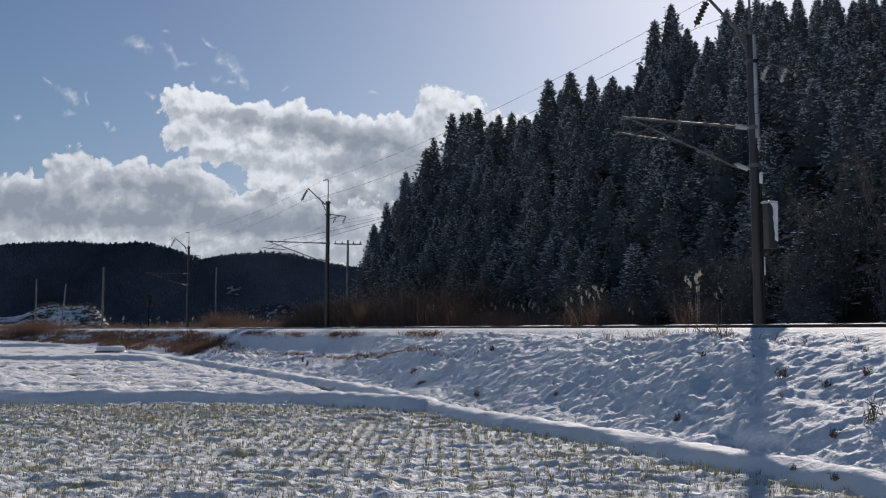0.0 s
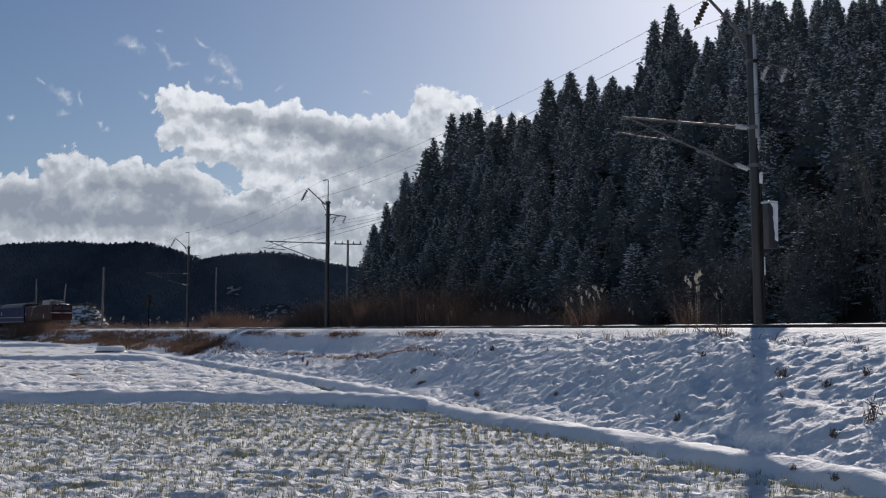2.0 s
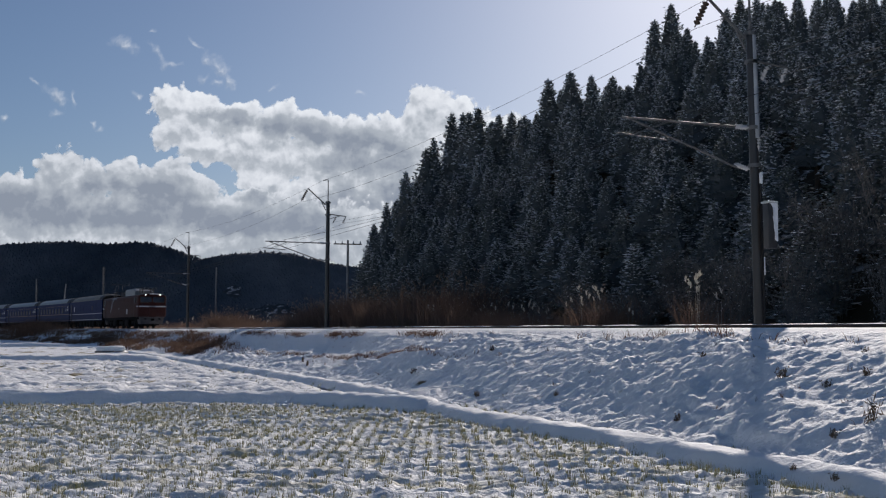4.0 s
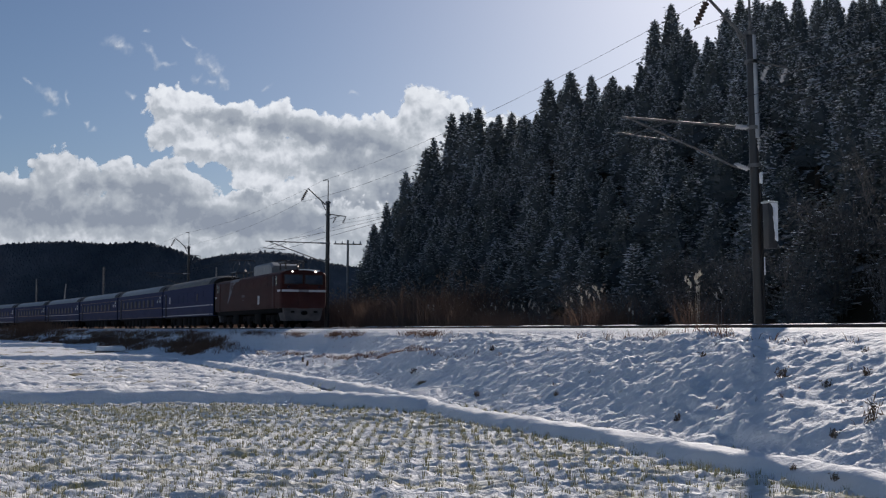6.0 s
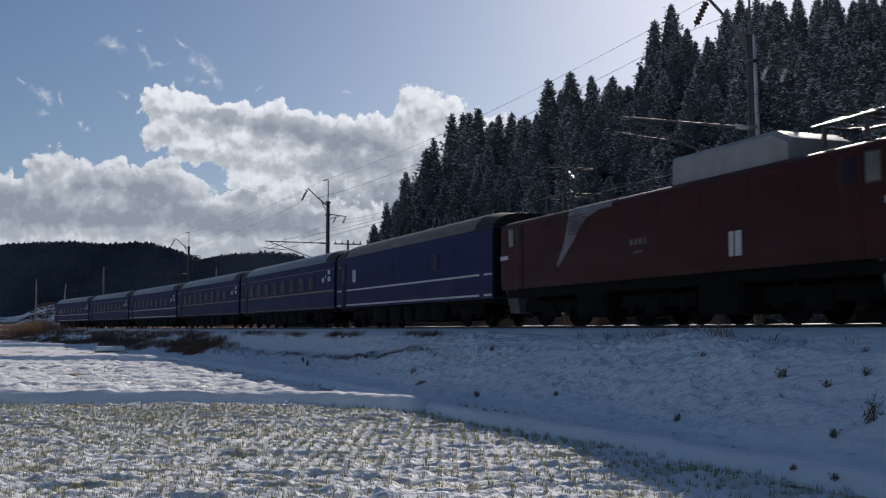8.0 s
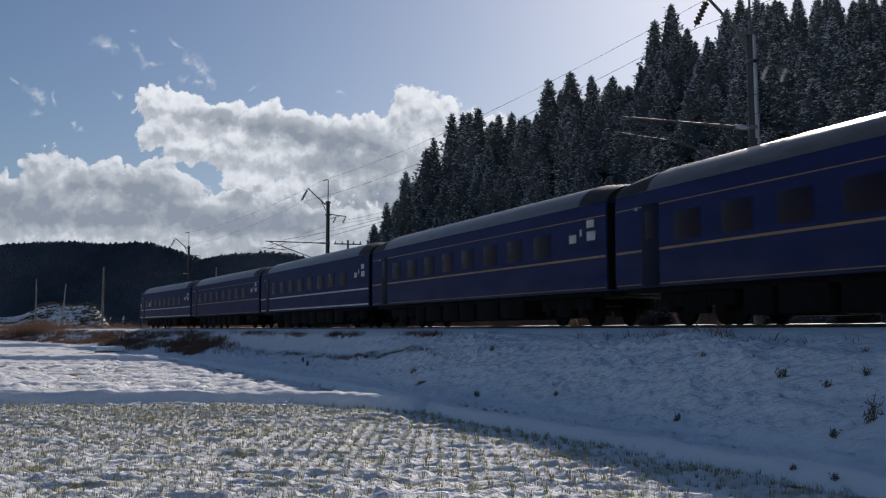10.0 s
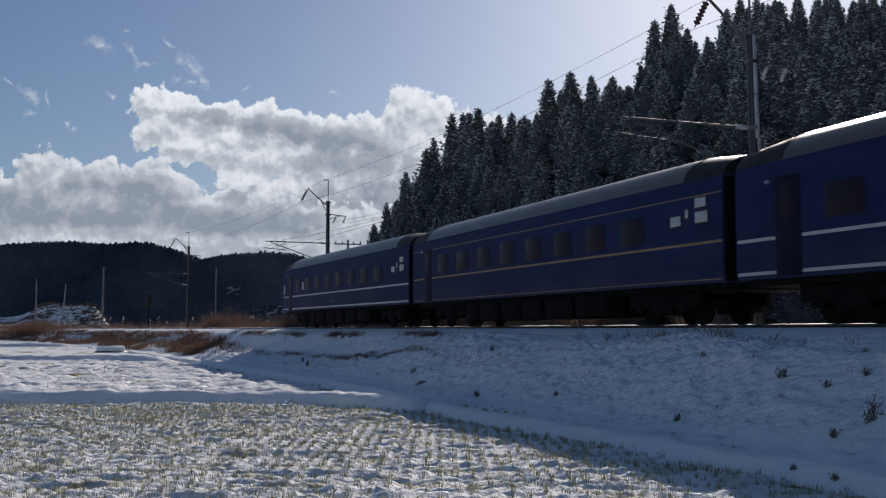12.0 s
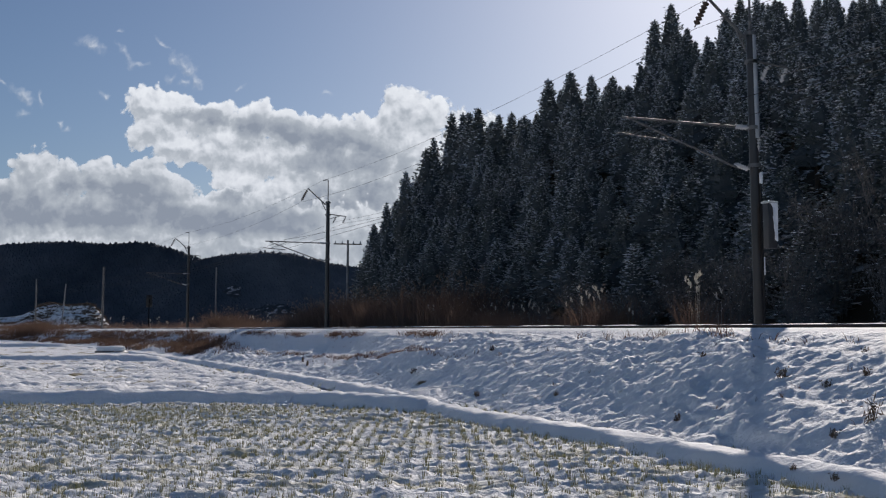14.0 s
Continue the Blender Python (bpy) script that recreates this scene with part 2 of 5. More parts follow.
def part(name, bm, material, parent, label=""):
    ob = new(name, mesh_of(name, bm, material))
    ob.parent = parent
    return tagged(ob, label)


def share(name, me, parent, m):
    """Another part on the same mesh, at m in its parent's space."""
    ob = new(name, me)
    ob.parent = parent
    ob.matrix_basis = m
    return ob


def raw(name, verts, faces, material, smooth_faces=True):
    me = bpy.data.meshes.new(name)
    me.from_pydata(verts, [], faces)
    if smooth_faces:
        me.polygons.foreach_set("use_smooth", [True] * len(me.polygons))
    me.materials.append(material)
    return me


def sheet(name, X, Y, Z, material, label, category="ground"):
    """A surface over a grid of points."""
    r, c = X.shape
    verts = np.stack([X, Y, Z], -1).reshape(-1, 3)
    i = np.arange(r * c).reshape(r, c)
    faces = np.stack([i[:-1, :-1], i[1:, :-1], i[1:, 1:], i[:-1, 1:]], -1).reshape(-1, 4)
    a, b, d = verts[faces[0][0]], verts[faces[0][1]], verts[faces[0][3]]
    if np.cross(b - a, d - a)[2] < 0:
        faces = faces[:, ::-1]
    return tagged(new(name, raw(name, verts.tolist(), faces.tolist(), material)), label, category, kind="structure")


def thing(name, label, category, group="", m=None):
    ob = new(name)
    ob.empty_display_size = 0.3
    if m is not None:
        ob.matrix_basis = m
    return tagged(ob, label, category, group)


# ---- ground, fields and banks ----
def ground():
    g = np.concatenate([-np.geomspace(4000, 60, 26), np.linspace(-50, 50, 21), np.geomspace(60, 4000, 26)])
    X, Y = np.meshgrid(g, g, indexing="ij")
    sheet("ground", X, Y, -0.12 + 0 * X - 0.2 * smooth(np.hypot(X, Y), 60, 400), SNOW_FAR, "flat snow-covered farmland reaching the horizon")


HOLE_X, HOLE_Y = 0.19, 0.30      # spacing of the rice stubble


def field_height(X, Y):
    lump = 0.055 * (ridged(X * 4.2, Y * 5.5, 2, 0) - 0.6) + 0.10 * (fbm(X * 0.8, Y * 1.5, 4, 1) - 0.5) + 0.085 * (fbm(X * 3.4, Y * 5.0, 3, 5) - 0.5)
    rows = (0.018 + 0.012 * smooth(Y, 17, 22)) * np.cos(2 * np.pi * Y / HOLE_Y + 2.0 * vnoise(X * 0.4, Y * 0.4, 3)) + 0.010 * np.cos(2 * np.pi * X / HOLE_X + 3 * vnoise(X * 0.5, Y * 0.5, 2))
    pits = -0.04 * smooth(fbm(X * 2.2, Y * 3.0, 3, 2), 0.52, 0.75)
    return lump + rows + pits


BUND_V = 6.95


def bund_v(s):
    """How far from the track the bund beside the ditch runs; it swings out where the cross bund meets it."""
    return BUND_V + 0.012 * np.clip(s + 20, 0, 60) + 0.75 * np.exp(-((s + 21.2) / 4.4) ** 2)


def fields():
    X, Y = np.meshgrid(np.arange(-13.0, 8.0, 0.056), np.arange(9.2, 25.1, 0.056), indexing="ij")
    sheet("paddy_field", X, Y, field_height(X, Y), SNOW_FIELD, "snow-dusted rice paddy with rows of cut stubble")
    X, Y = np.meshgrid(np.arange(-45, -1.7, 0.15), np.arange(24.9, 58.0, 0.14), indexing="ij")
    bs = np.arange(-36, 150, 0.5)
    bx, by = line(bs, bund_v(bs))
    inside = smooth(np.interp(Y, by, bx) - X, 0.0, 1.6)
    sheet("paddy_field_back", X, Y, -0.10 + 0.13 * inside + inside * (0.24 * (fbm(X * 0.9, Y * 0.7, 4, 1) - 0.5) + 0.19 * (ridged(X * 2.6, Y * 2.0, 2, 0) - 0.6) + 0.10 * (ridged(X * 4.6, Y * 2.9, 2, 4) - 0.6) + 0.05 * np.cos(4.2 * Y + 2 * vnoise(X * 0.1, Y * 0.1, 3))), SNOW_BACK, "snow-covered rice paddy beyond a low bund")
    X, Y = np.meshgrid(np.arange(-120, -8, 0.7), np.arange(58.0, 190.0, 0.7), indexing="ij")
    sheet("paddy_field_far", X, Y, 0.06 + 0.22 * (fbm(X * .3, Y * .3, 4) - 0.5) + 0.10 * np.cos(1.1 * Y + 0.15 * X + 3 * vnoise(X * 0.05, Y * 0.05, 2)), SNOW_BACK, "distant snow-covered rice paddies")


def stubble():
    rs = np.random.RandomState(4)
    V, F = [], []

    def tufts(x0, x1, y0, y1, keep, blades, size, lift, step=1.0):
        for y in np.arange(y0, y1, HOLE_Y * step):
            for x in np.arange(x0, x1, HOLE_X * step):
                if abs(x) > 0.47 * y + 0.4 or rs.rand() > keep * (0.40 + 1.05 * float(vnoise(x * 0.35, y * 0.45, 4))):
                    continue
                cx, cy = x + rs.normal(0, 0.02), y + rs.normal(0, 0.025)
                z = float(field_height(cx, cy)) + lift if step == 1.0 else lift
                for _ in range(blades):
                    a, r = rs.rand() * 6.28, rs.rand() * 0.035
                    bx, by = cx + r * math.cos(a), cy + r * math.sin(a)
                    lean, h, w = rs.rand() * 0.05, size * (0.35 + rs.rand()), 0.0042
                    n = len(V)
                    V.extend([(bx - w, by, z - 0.03), (bx + w, by, z - 0.03), (bx + lean * math.cos(a), by + lean * math.sin(a), z + h)])
                    F.append((n, n + 1, n + 2))
    tufts(-12, 10, 9.0, 17.0, 1.15, 12, 0.080, 0.0)
    tufts(-12, 10, 17.0, 24.5, 1.6, 14, 0.080, 0.0)
    tufts(-26, -2.5, 25.8, 57.0, 0.5, 5, 0.09, 0.03, 1.6)
    # green-yellow grass along the foot of the bund
    for s in np.arange(-33, -17, 0.04):
        if vnoise(s * 0.9, 3.0, 2) < 0.22:
            continue
        x, y = line(s, float(bund_v(s)) + 0.52 + rs.normal(0, 0.10))
        for _ in range(4):
            bx, by, a = float(x) + rs.normal(0, 0.03), float(y) + rs.normal(0, 0.03), rs.rand() * 6.28
            n = len(V)
            V.extend([(bx - 0.004, by, -0.03), (bx + 0.004, by, -0.03), (bx + 0.04 * math.cos(a), by + 0.04 * math.sin(a), 0.03 + 0.09 * rs.rand())])
            F.append((n, n + 1, n + 2))
    tagged(new("rice_stubble", raw("rice_stubble", V, F, STUBBLE, False)), "dry yellow rice stubble in rows poking through thin snow", "stubble", kind="stuff")


def bund(name, pts, width, height, label):
    """A low earth ridge under snow along a line of plan points (x, y)."""
    pts = np.array(pts, float)
    d = np.concatenate([[0], np.cumsum(np.hypot(*np.diff(pts, axis=0).T))])
    q = np.arange(0, d[-1], 0.12 if d[-1] < 80 else 0.25)
    x, y = np.interp(q, d, pts[:, 0]), np.interp(q, d, pts[:, 1])
    tx, ty = np.gradient(x), np.gradient(y)
    ln = np.hypot(tx, ty)
    nx, ny = -ty / ln, tx / ln
    w = np.linspace(-1, 1, 21)
    Q, W = np.meshgrid(q, w, indexing="ij")
    wide = width * (0.9 + 0.3 * vnoise(Q * 0.35, Q * 0, 1))
    off = W * wide + 0.35 * (fbm(Q * 0.25, Q * 0 + 3, 3, 2) - 0.5)
    X, Y = x[:, None] + nx[:, None] * off, y[:, None] + ny[:, None] * off
    Q0 = smooth(d[-1] - Q, 0.0, 0.4 if height < 0.34 else 2.5)
    Z = Q0 * height * (0.5 + 0.5 * np.cos(np.pi * np.abs(W) ** 1.7)) * (0.82 + 0.36 * fbm(Q * 0.6, W * 2, 3, 3)) + 0.10 * (fbm(X * 3.2, Y * 3.2, 4, 4) - 0.5) + 0.05 * (ridged(X * 2.2, Y * 2.2, 3, 2) - 0.6) - 0.03
    return sheet(name, X, Y, Z, SNOW_CLEAN, label)


def bund_x(y):
    """Where the bund beside the ditch crosses the plan line at y."""
    s = np.arange(-36, 150, 0.5)
    bx, by = line(s, bund_v(s))
    return float(np.interp(y, by, bx))


def bunds():
    s = np.arange(-36, 150, 2.0)
    x, y = line(s, bund_v(s))
    bund("field_bund", list(zip(x, y)), 0.44, 0.23, "snow-covered earth bund beside the railway ditch")
    bund("cross_bund", [(-60, 25.4), (-10, 25.2), (-5.0, 25.25), (-3.4, 25.2), (-2.2, 24.3), (bund_x(22.6), 22.6)], 0.55, 0.33, "snow-covered bund between two paddies")
    bund("cross_bund_back", [(-90, 58.5), (-20, 57.6), (bund_x(57.0), 57.0)], 0.8, 0.36, "snow-covered bund between far paddies")
    bund("cross_bund_far", [(-120, 100), (-40, 97.5), (bund_x(97), 97)], 1.0, 0.5, "distant snow-covered field bund")


def bank_height(S, V):
    """Railway bank across v: ditch, slope, shoulder, ballast, the far shoulder."""
    foot = 6.3 + 0.5 * (fbm(S * 0.12, S * 0, 3, 1) - 0.5)
    v2 = V + 6.3 - foot
    low = np.interp(v2, (2.3, 2.7, 3.8, 4.6, 6.4, 6.6), (1.66, 1.50, 0.74, 0.56, 0.05, 0.0))
    high = np.interp(v2, (2.3, 3.2, 4.0, 5.0, 5.9, 6.6), (1.66, 1.48, 1.16, 0.70, 0.22, 0.0))
    z = high + (low - high) * smooth(S, -11, 3)
    z = z + 0.17 * (1 - smooth(np.abs(V), 1.5, 2.4))
    z = z - 0.35 * smooth(-V, 3.0, 5.5)
    T = S + 1.1 * (fbm(S * 0.7, V * 1.1, 3, 5) - 0.5)
    slope = smooth(V, 1.3, 2.5) * (1 - smooth(V, 6.0, 6.8))
    rough = 0.68 + 0.62 * smooth(fbm(S * 0.28 + 0.2 * V, V * 0.62, 3, 4), 0.36, 0.62)
    z = z + slope * smooth(V, 2.4, 3.4) * 0.09 * (fbm(S * 0.55 + 0.4 * V, V * 0.7, 2, 5) - 0.5) + slope * (0.35 + 0.65 * smooth(V, 2.0, 2.9)) * rough * (1 - 0.40 * smooth(S, -12, -2) * (1 - 0.6 * smooth(V, 3.9, 4.4))) * (0.32 * (fbm(S * 0.5, V * 0.9, 3, 2) - 0.5) + 0.11 * (ridged(T * 1.4 + V * 0.5, V * 1.7, 2, 4) - 0.6) + 0.09 * (ridged(T * 3.0 + V * 0.9, V * 3.2, 3, 1) - 0.6) + 0.07 * (ridged(T * 7.5 + V, V * 5.5, 2, 2) - 0.6) + 0.08 * (fbm(S * 8.0, V * 7.0, 2, 3) - 0.5))
    z = z + 0.14 * smooth(-V, 0.9, 1.6) * (1 - smooth(-V, 2.4, 3.6)) * (0.9 + 0.5 * (fbm(S * 1.1, V * 2, 3, 3) - 0.5))
    return z - 0.02


def bank():
    s = np.concatenate([np.arange(-62, -38, 0.4), np.arange(-38, -6, 0.05), np.arange(-6, 32, 0.09), np.arange(32, 330, 0.5)])
    v = np.concatenate([np.arange(-8.0, 1.9, 0.35), np.arange(1.9, 7.0, 0.052)])
    S, V = np.meshgrid(s, v, indexing="ij")
    X, Y = line(S, V)
    sheet("railway_bank", X, Y, bank_height(S, V), SNOW_BANK, "snow-covered railway embankment with lumpy grass under the snow")


def hill_height(S, W):
    left = 1 - smooth(S - 0.9 * (W - 10), 30, 85)
    z = 1.1 + 0.55 * np.clip(W - 8, 0, 52) * left + 1.2 * (fbm(S * 0.08, W * 0.1, 3, 2) - 0.5) * smooth(W, 7, 12)
    return z * (1 - smooth(W, 84, 120))


def hillside():
    S, W = np.meshgrid(np.arange(-120, 130, 1.5), np.concatenate([np.arange(5.5, 50, 1.2), np.arange(50, 122, 6)]), indexing="ij")
    X, Y = line(S, -W)
    sheet("hillside", X, Y, hill_height(S, W), FLOOR_LITTER, "wooded hillside floor with brown litter and patches of snow")


def track():
    prof = [(-0.066, -0.153), (0.066, -0.153), (0.062, -0.138), (0.012, -0.122), (0.012, -0.042), (0.034, -0.032), (0.034, -0.003), (-0.034, -0.003), (-0.034, -0.032), (-0.012, -0.042), (-0.012, -0.122), (-0.062, -0.138)]
    root = tagged(new("railway_track"), "single railway track with bright worn rail heads", "track", kind="structure")
    for v in (0.535, -0.535):
        bm = bmesh.new()
        bh = bmesh.new()
        rings, heads = [], []
        for s in list(np.arange(-70, 100, 2.0)) + list(np.arange(100, 331, 4.0)):
            ring = []
            for a, z in prof:
                x, y = line(s, v + a)
                ring.append((float(x), float(y), RAIL + z))
            rings.append(ring)
            hr = []
            for a, z in ((-0.033, -0.003), (0.033, -0.003), (0.030, 0.001), (-0.030, 0.001)):
                x, y = line(s, v + a)
                hr.append((float(x), float(y), RAIL + z))
            heads.append(hr)
        loft(bm, rings)
        loft(bh, heads)
        r = part("rail", bm, RAILSTEEL, root, "rust-brown steel rail")
        part("rail_head", bh, RAILHEAD, r, "polished steel running surface")
    bm = bmesh.new()
    box(bm, (0, 0, 0), (0.2, 2.1, 0.16), bevel=0.015)
    me = mesh_of("sleeper", bm, CONCRETE)
    for k in range(160):
        share("sleeper", me, root, place(-50 + 0.62 * k, 0, RAIL - 0.16 - 0.08))


# ---- sky and distance ----
def cloud_material(name, blobs, scale, ragged, bellies, soft_edge, depth, cover=1.0, gloom=0.2):
    """Clouds on a sheet: soft lobes broken up by noise, bright where the light from above reaches, grey in the thick of them."""
    m, t, p = nodes_of(name)
    t.nodes.remove(p)
    L, N = t.links, t.nodes
    tc = N.new("ShaderNodeTexCoord")

    def calc(op, a, b=None, c=None):
        n = N.new("ShaderNodeMath")
        n.operation = op
        for sock, v in zip(n.inputs, (a, b, c)):
            if isinstance(v, bpy.types.NodeSocket):
                L.new(v, sock)
            elif v is not None:
                sock.default_value = v
        return n.outputs[0]

    def vec(op, a, b):
        n = N.new("ShaderNodeVectorMath")
        n.operation = op
        L.new(a, n.inputs[0])
        if isinstance(b, tuple):
            n.inputs[1].default_value = b
        else:
            L.new(b, n.inputs[1])
        return n.outputs[0]

    def noise_at(v, sc, detail, rough):
        n = N.new("ShaderNodeTexNoise")
        n.inputs["Scale"].default_value, n.inputs["Detail"].default_value, n.inputs["Roughness"].default_value = sc, detail, rough
        L.new(v, n.inputs["Vector"])
        return n

    def lobes(q, rows):
        total = None
        for cx, cz, rx, rz, tilt in rows:
            mp = N.new("ShaderNodeMapping")
            mp.vector_type = "TEXTURE"
            mp.inputs["Location"].default_value = (cx, 0, cz)
            mp.inputs["Rotation"].default_value = (0, math.radians(tilt), 0)
            mp.inputs["Scale"].default_value = (rx, 1000.0, rz)
            L.new(q, mp.inputs[0])
            ln = N.new("ShaderNodeVectorMath")
            ln.operation = "LENGTH"
            L.new(mp.outputs[0], ln.inputs[0])
            d = calc("SUBTRACT", 1.0, ln.outputs["Value"])
            total = d if total is None else calc("SMOOTH_MAX", total, d, 0.25)
        return total

    def density(v):
        warp = noise_at(v, scale * 0.7, 3, 0.55)
        w = vec("MULTIPLY", vec("SUBTRACT", warp.outputs["Color"], (0.5, 0.5, 0.5)), (ragged, ragged, ragged))
        q = vec("ADD", v, w)
        total = lobes(q, blobs)
        out = calc("ADD", total, calc("MULTIPLY", calc("SUBTRACT", noise_at(q, scale * 1.3, 9, 0.54).outputs[0], 0.5), 0.85))
        for sc, amp in ((2.2, 0.46), (4.8, 0.24), (10.5, 0.11)):
            vo = N.new("ShaderNodeTexVoronoi")
            vo.feature = "SMOOTH_F1"
            vo.inputs["Scale"].default_value, vo.inputs["Smoothness"].default_value = scale * sc, 0.5
            L.new(q, vo.inputs["Vector"])
            out = calc("ADD", out, calc("MULTIPLY", calc("SUBTRACT", 0.45, vo.outputs["Distance"]), amp))
        return out

    here = density(tc.outputs["Object"])
    above = density(vec("ADD", tc.outputs["Object"], (depth * 0.45, 0, depth)))
    ramp = N.new("ShaderNodeMapRange")
    ramp.interpolation_type = "SMOOTHSTEP"
    ramp.inputs["From Min"].default_value, ramp.inputs["From Max"].default_value = 0.0, soft_edge
    L.new(here, ramp.inputs["Value"])
    curl = noise_at(tc.outputs["Object"], scale * 2.2, 6, 0.52)
    x = calc("ADD", gloom, calc("MULTIPLY", calc("MINIMUM", calc("MAXIMUM", here, 0.0), 0.8), 0.22))
    x = calc("ADD", x, calc("MULTIPLY", calc("SUBTRACT", curl.outputs[0], 0.5), 0.65))
    facing = calc("MINIMUM", calc("MAXIMUM", calc("SUBTRACT", above, here), -0.30), 0.30)
    x = calc("ADD", x, calc("MULTIPLY", facing, 0.80))
    if bellies:
        warp = noise_at(tc.outputs["Object"], scale * 1.1, 6, 0.6)
        q = vec("ADD", tc.outputs["Object"], vec("MULTIPLY", vec("SUBTRACT", warp.outputs["Color"], (0.5, 0.5, 0.5)), (0.55, 0.55, 0.40)))
        belly = calc("ADD", lobes(q, bellies), calc("MULTIPLY", calc("SUBTRACT", noise_at(q, scale * 1.3, 7, 0.6).outputs[0], 0.5), 0.8))
        soft = N.new("ShaderNodeMapRange")
        soft.interpolation_type = "SMOOTHSTEP"
        soft.inputs["From Min"].default_value, soft.inputs["From Max"].default_value = -0.55, 0.60
        L.new(belly, soft.inputs["Value"])
        body = N.new("ShaderNodeMapRange")
        body.interpolation_type = "SMOOTHSTEP"
        body.inputs["From Min"].default_value, body.inputs["From Max"].default_value = 0.10, 0.55
        L.new(here, body.inputs["Value"])
        x = calc("ADD", x, calc("MULTIPLY", calc("MULTIPLY", soft.outputs[0], body.outputs[0]), 0.66))
    shade = N.new("ShaderNodeValToRGB")
    e = shade.color_ramp.elements
    e[0].position, e[0].color = 0.0, (0.84, 0.86, 0.845, 1)
    e[1].position, e[1].color = 1.0, (0.265, 0.300, 0.345, 1)
    e.new(0.22).color = (0.68, 0.705, 0.71, 1)
    e.new(0.50).color = (0.43, 0.465, 0.485, 1)
    x = calc("MULTIPLY", x, 0.84)
    L.new(x, shade.inputs[0])
    em = N.new("ShaderNodeEmission")
    L.new(shade.outputs[0], em.inputs["Color"])
    em.inputs["Strength"].default_value = 1.0
    tr = N.new("ShaderNodeBsdfTransparent")
    mx = N.new("ShaderNodeMixShader")
    L.new(calc("MULTIPLY", ramp.outputs[0], cover), mx.inputs[0])
    L.new(tr.outputs[0], mx.inputs[1])
    L.new(em.outputs[0], mx.inputs[2])
    L.new(mx.outputs[0], N["Material Output"].inputs["Surface"])
    return m


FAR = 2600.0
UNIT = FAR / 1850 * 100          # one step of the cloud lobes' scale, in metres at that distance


def cloud_sheet(name, material, dist, label):
    k = UNIT * dist / FAR
    me = raw(name, [(-12, 0, -1), (6, 0, -1), (6, 0, 7.5), (-12, 0, 7.5)], [(0, 1, 2, 3)], material, False)
    ob = tagged(new(name, me), label, "clouds", kind="structure")
    ob.scale = (k, k, k)
    ob.location = (0, dist, 1.75)
    return ob


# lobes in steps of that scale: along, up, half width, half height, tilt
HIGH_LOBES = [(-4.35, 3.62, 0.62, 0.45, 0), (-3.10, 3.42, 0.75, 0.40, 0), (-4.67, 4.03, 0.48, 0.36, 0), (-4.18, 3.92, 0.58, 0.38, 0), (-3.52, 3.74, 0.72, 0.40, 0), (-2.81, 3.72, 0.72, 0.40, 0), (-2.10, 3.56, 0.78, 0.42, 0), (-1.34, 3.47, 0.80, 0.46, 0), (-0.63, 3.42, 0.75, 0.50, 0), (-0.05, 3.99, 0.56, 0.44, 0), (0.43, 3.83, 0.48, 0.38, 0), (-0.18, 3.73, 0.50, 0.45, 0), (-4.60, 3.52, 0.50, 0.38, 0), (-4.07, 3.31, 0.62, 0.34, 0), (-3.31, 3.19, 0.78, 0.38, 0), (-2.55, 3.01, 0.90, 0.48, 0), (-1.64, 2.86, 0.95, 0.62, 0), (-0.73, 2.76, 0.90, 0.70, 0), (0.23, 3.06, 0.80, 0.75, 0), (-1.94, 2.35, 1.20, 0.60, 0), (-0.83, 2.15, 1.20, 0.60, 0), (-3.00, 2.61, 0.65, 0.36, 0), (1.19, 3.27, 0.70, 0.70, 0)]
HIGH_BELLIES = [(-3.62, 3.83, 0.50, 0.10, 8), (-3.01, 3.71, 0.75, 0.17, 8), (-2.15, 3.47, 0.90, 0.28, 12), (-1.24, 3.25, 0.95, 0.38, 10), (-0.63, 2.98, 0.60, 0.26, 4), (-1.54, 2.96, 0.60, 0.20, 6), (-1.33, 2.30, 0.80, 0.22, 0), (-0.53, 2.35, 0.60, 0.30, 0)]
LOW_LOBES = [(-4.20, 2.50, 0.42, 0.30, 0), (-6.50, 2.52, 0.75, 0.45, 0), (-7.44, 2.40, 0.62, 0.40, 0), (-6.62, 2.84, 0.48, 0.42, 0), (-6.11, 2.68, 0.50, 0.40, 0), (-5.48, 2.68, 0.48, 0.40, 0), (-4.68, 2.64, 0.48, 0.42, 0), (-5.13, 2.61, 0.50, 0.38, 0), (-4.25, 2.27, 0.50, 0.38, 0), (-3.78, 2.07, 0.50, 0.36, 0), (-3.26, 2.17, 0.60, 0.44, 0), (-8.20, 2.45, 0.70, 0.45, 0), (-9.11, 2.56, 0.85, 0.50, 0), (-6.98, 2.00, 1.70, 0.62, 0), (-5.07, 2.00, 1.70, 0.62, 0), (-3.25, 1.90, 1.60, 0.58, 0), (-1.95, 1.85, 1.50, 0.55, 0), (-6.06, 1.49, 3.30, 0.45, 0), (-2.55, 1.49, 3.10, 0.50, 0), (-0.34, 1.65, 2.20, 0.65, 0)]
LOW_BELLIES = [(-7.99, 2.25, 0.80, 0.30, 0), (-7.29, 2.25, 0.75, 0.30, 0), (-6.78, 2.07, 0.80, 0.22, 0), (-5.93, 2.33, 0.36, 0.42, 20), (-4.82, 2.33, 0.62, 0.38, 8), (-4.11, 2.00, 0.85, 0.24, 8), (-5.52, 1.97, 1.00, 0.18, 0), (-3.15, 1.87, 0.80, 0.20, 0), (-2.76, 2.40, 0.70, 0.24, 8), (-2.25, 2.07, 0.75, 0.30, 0)]
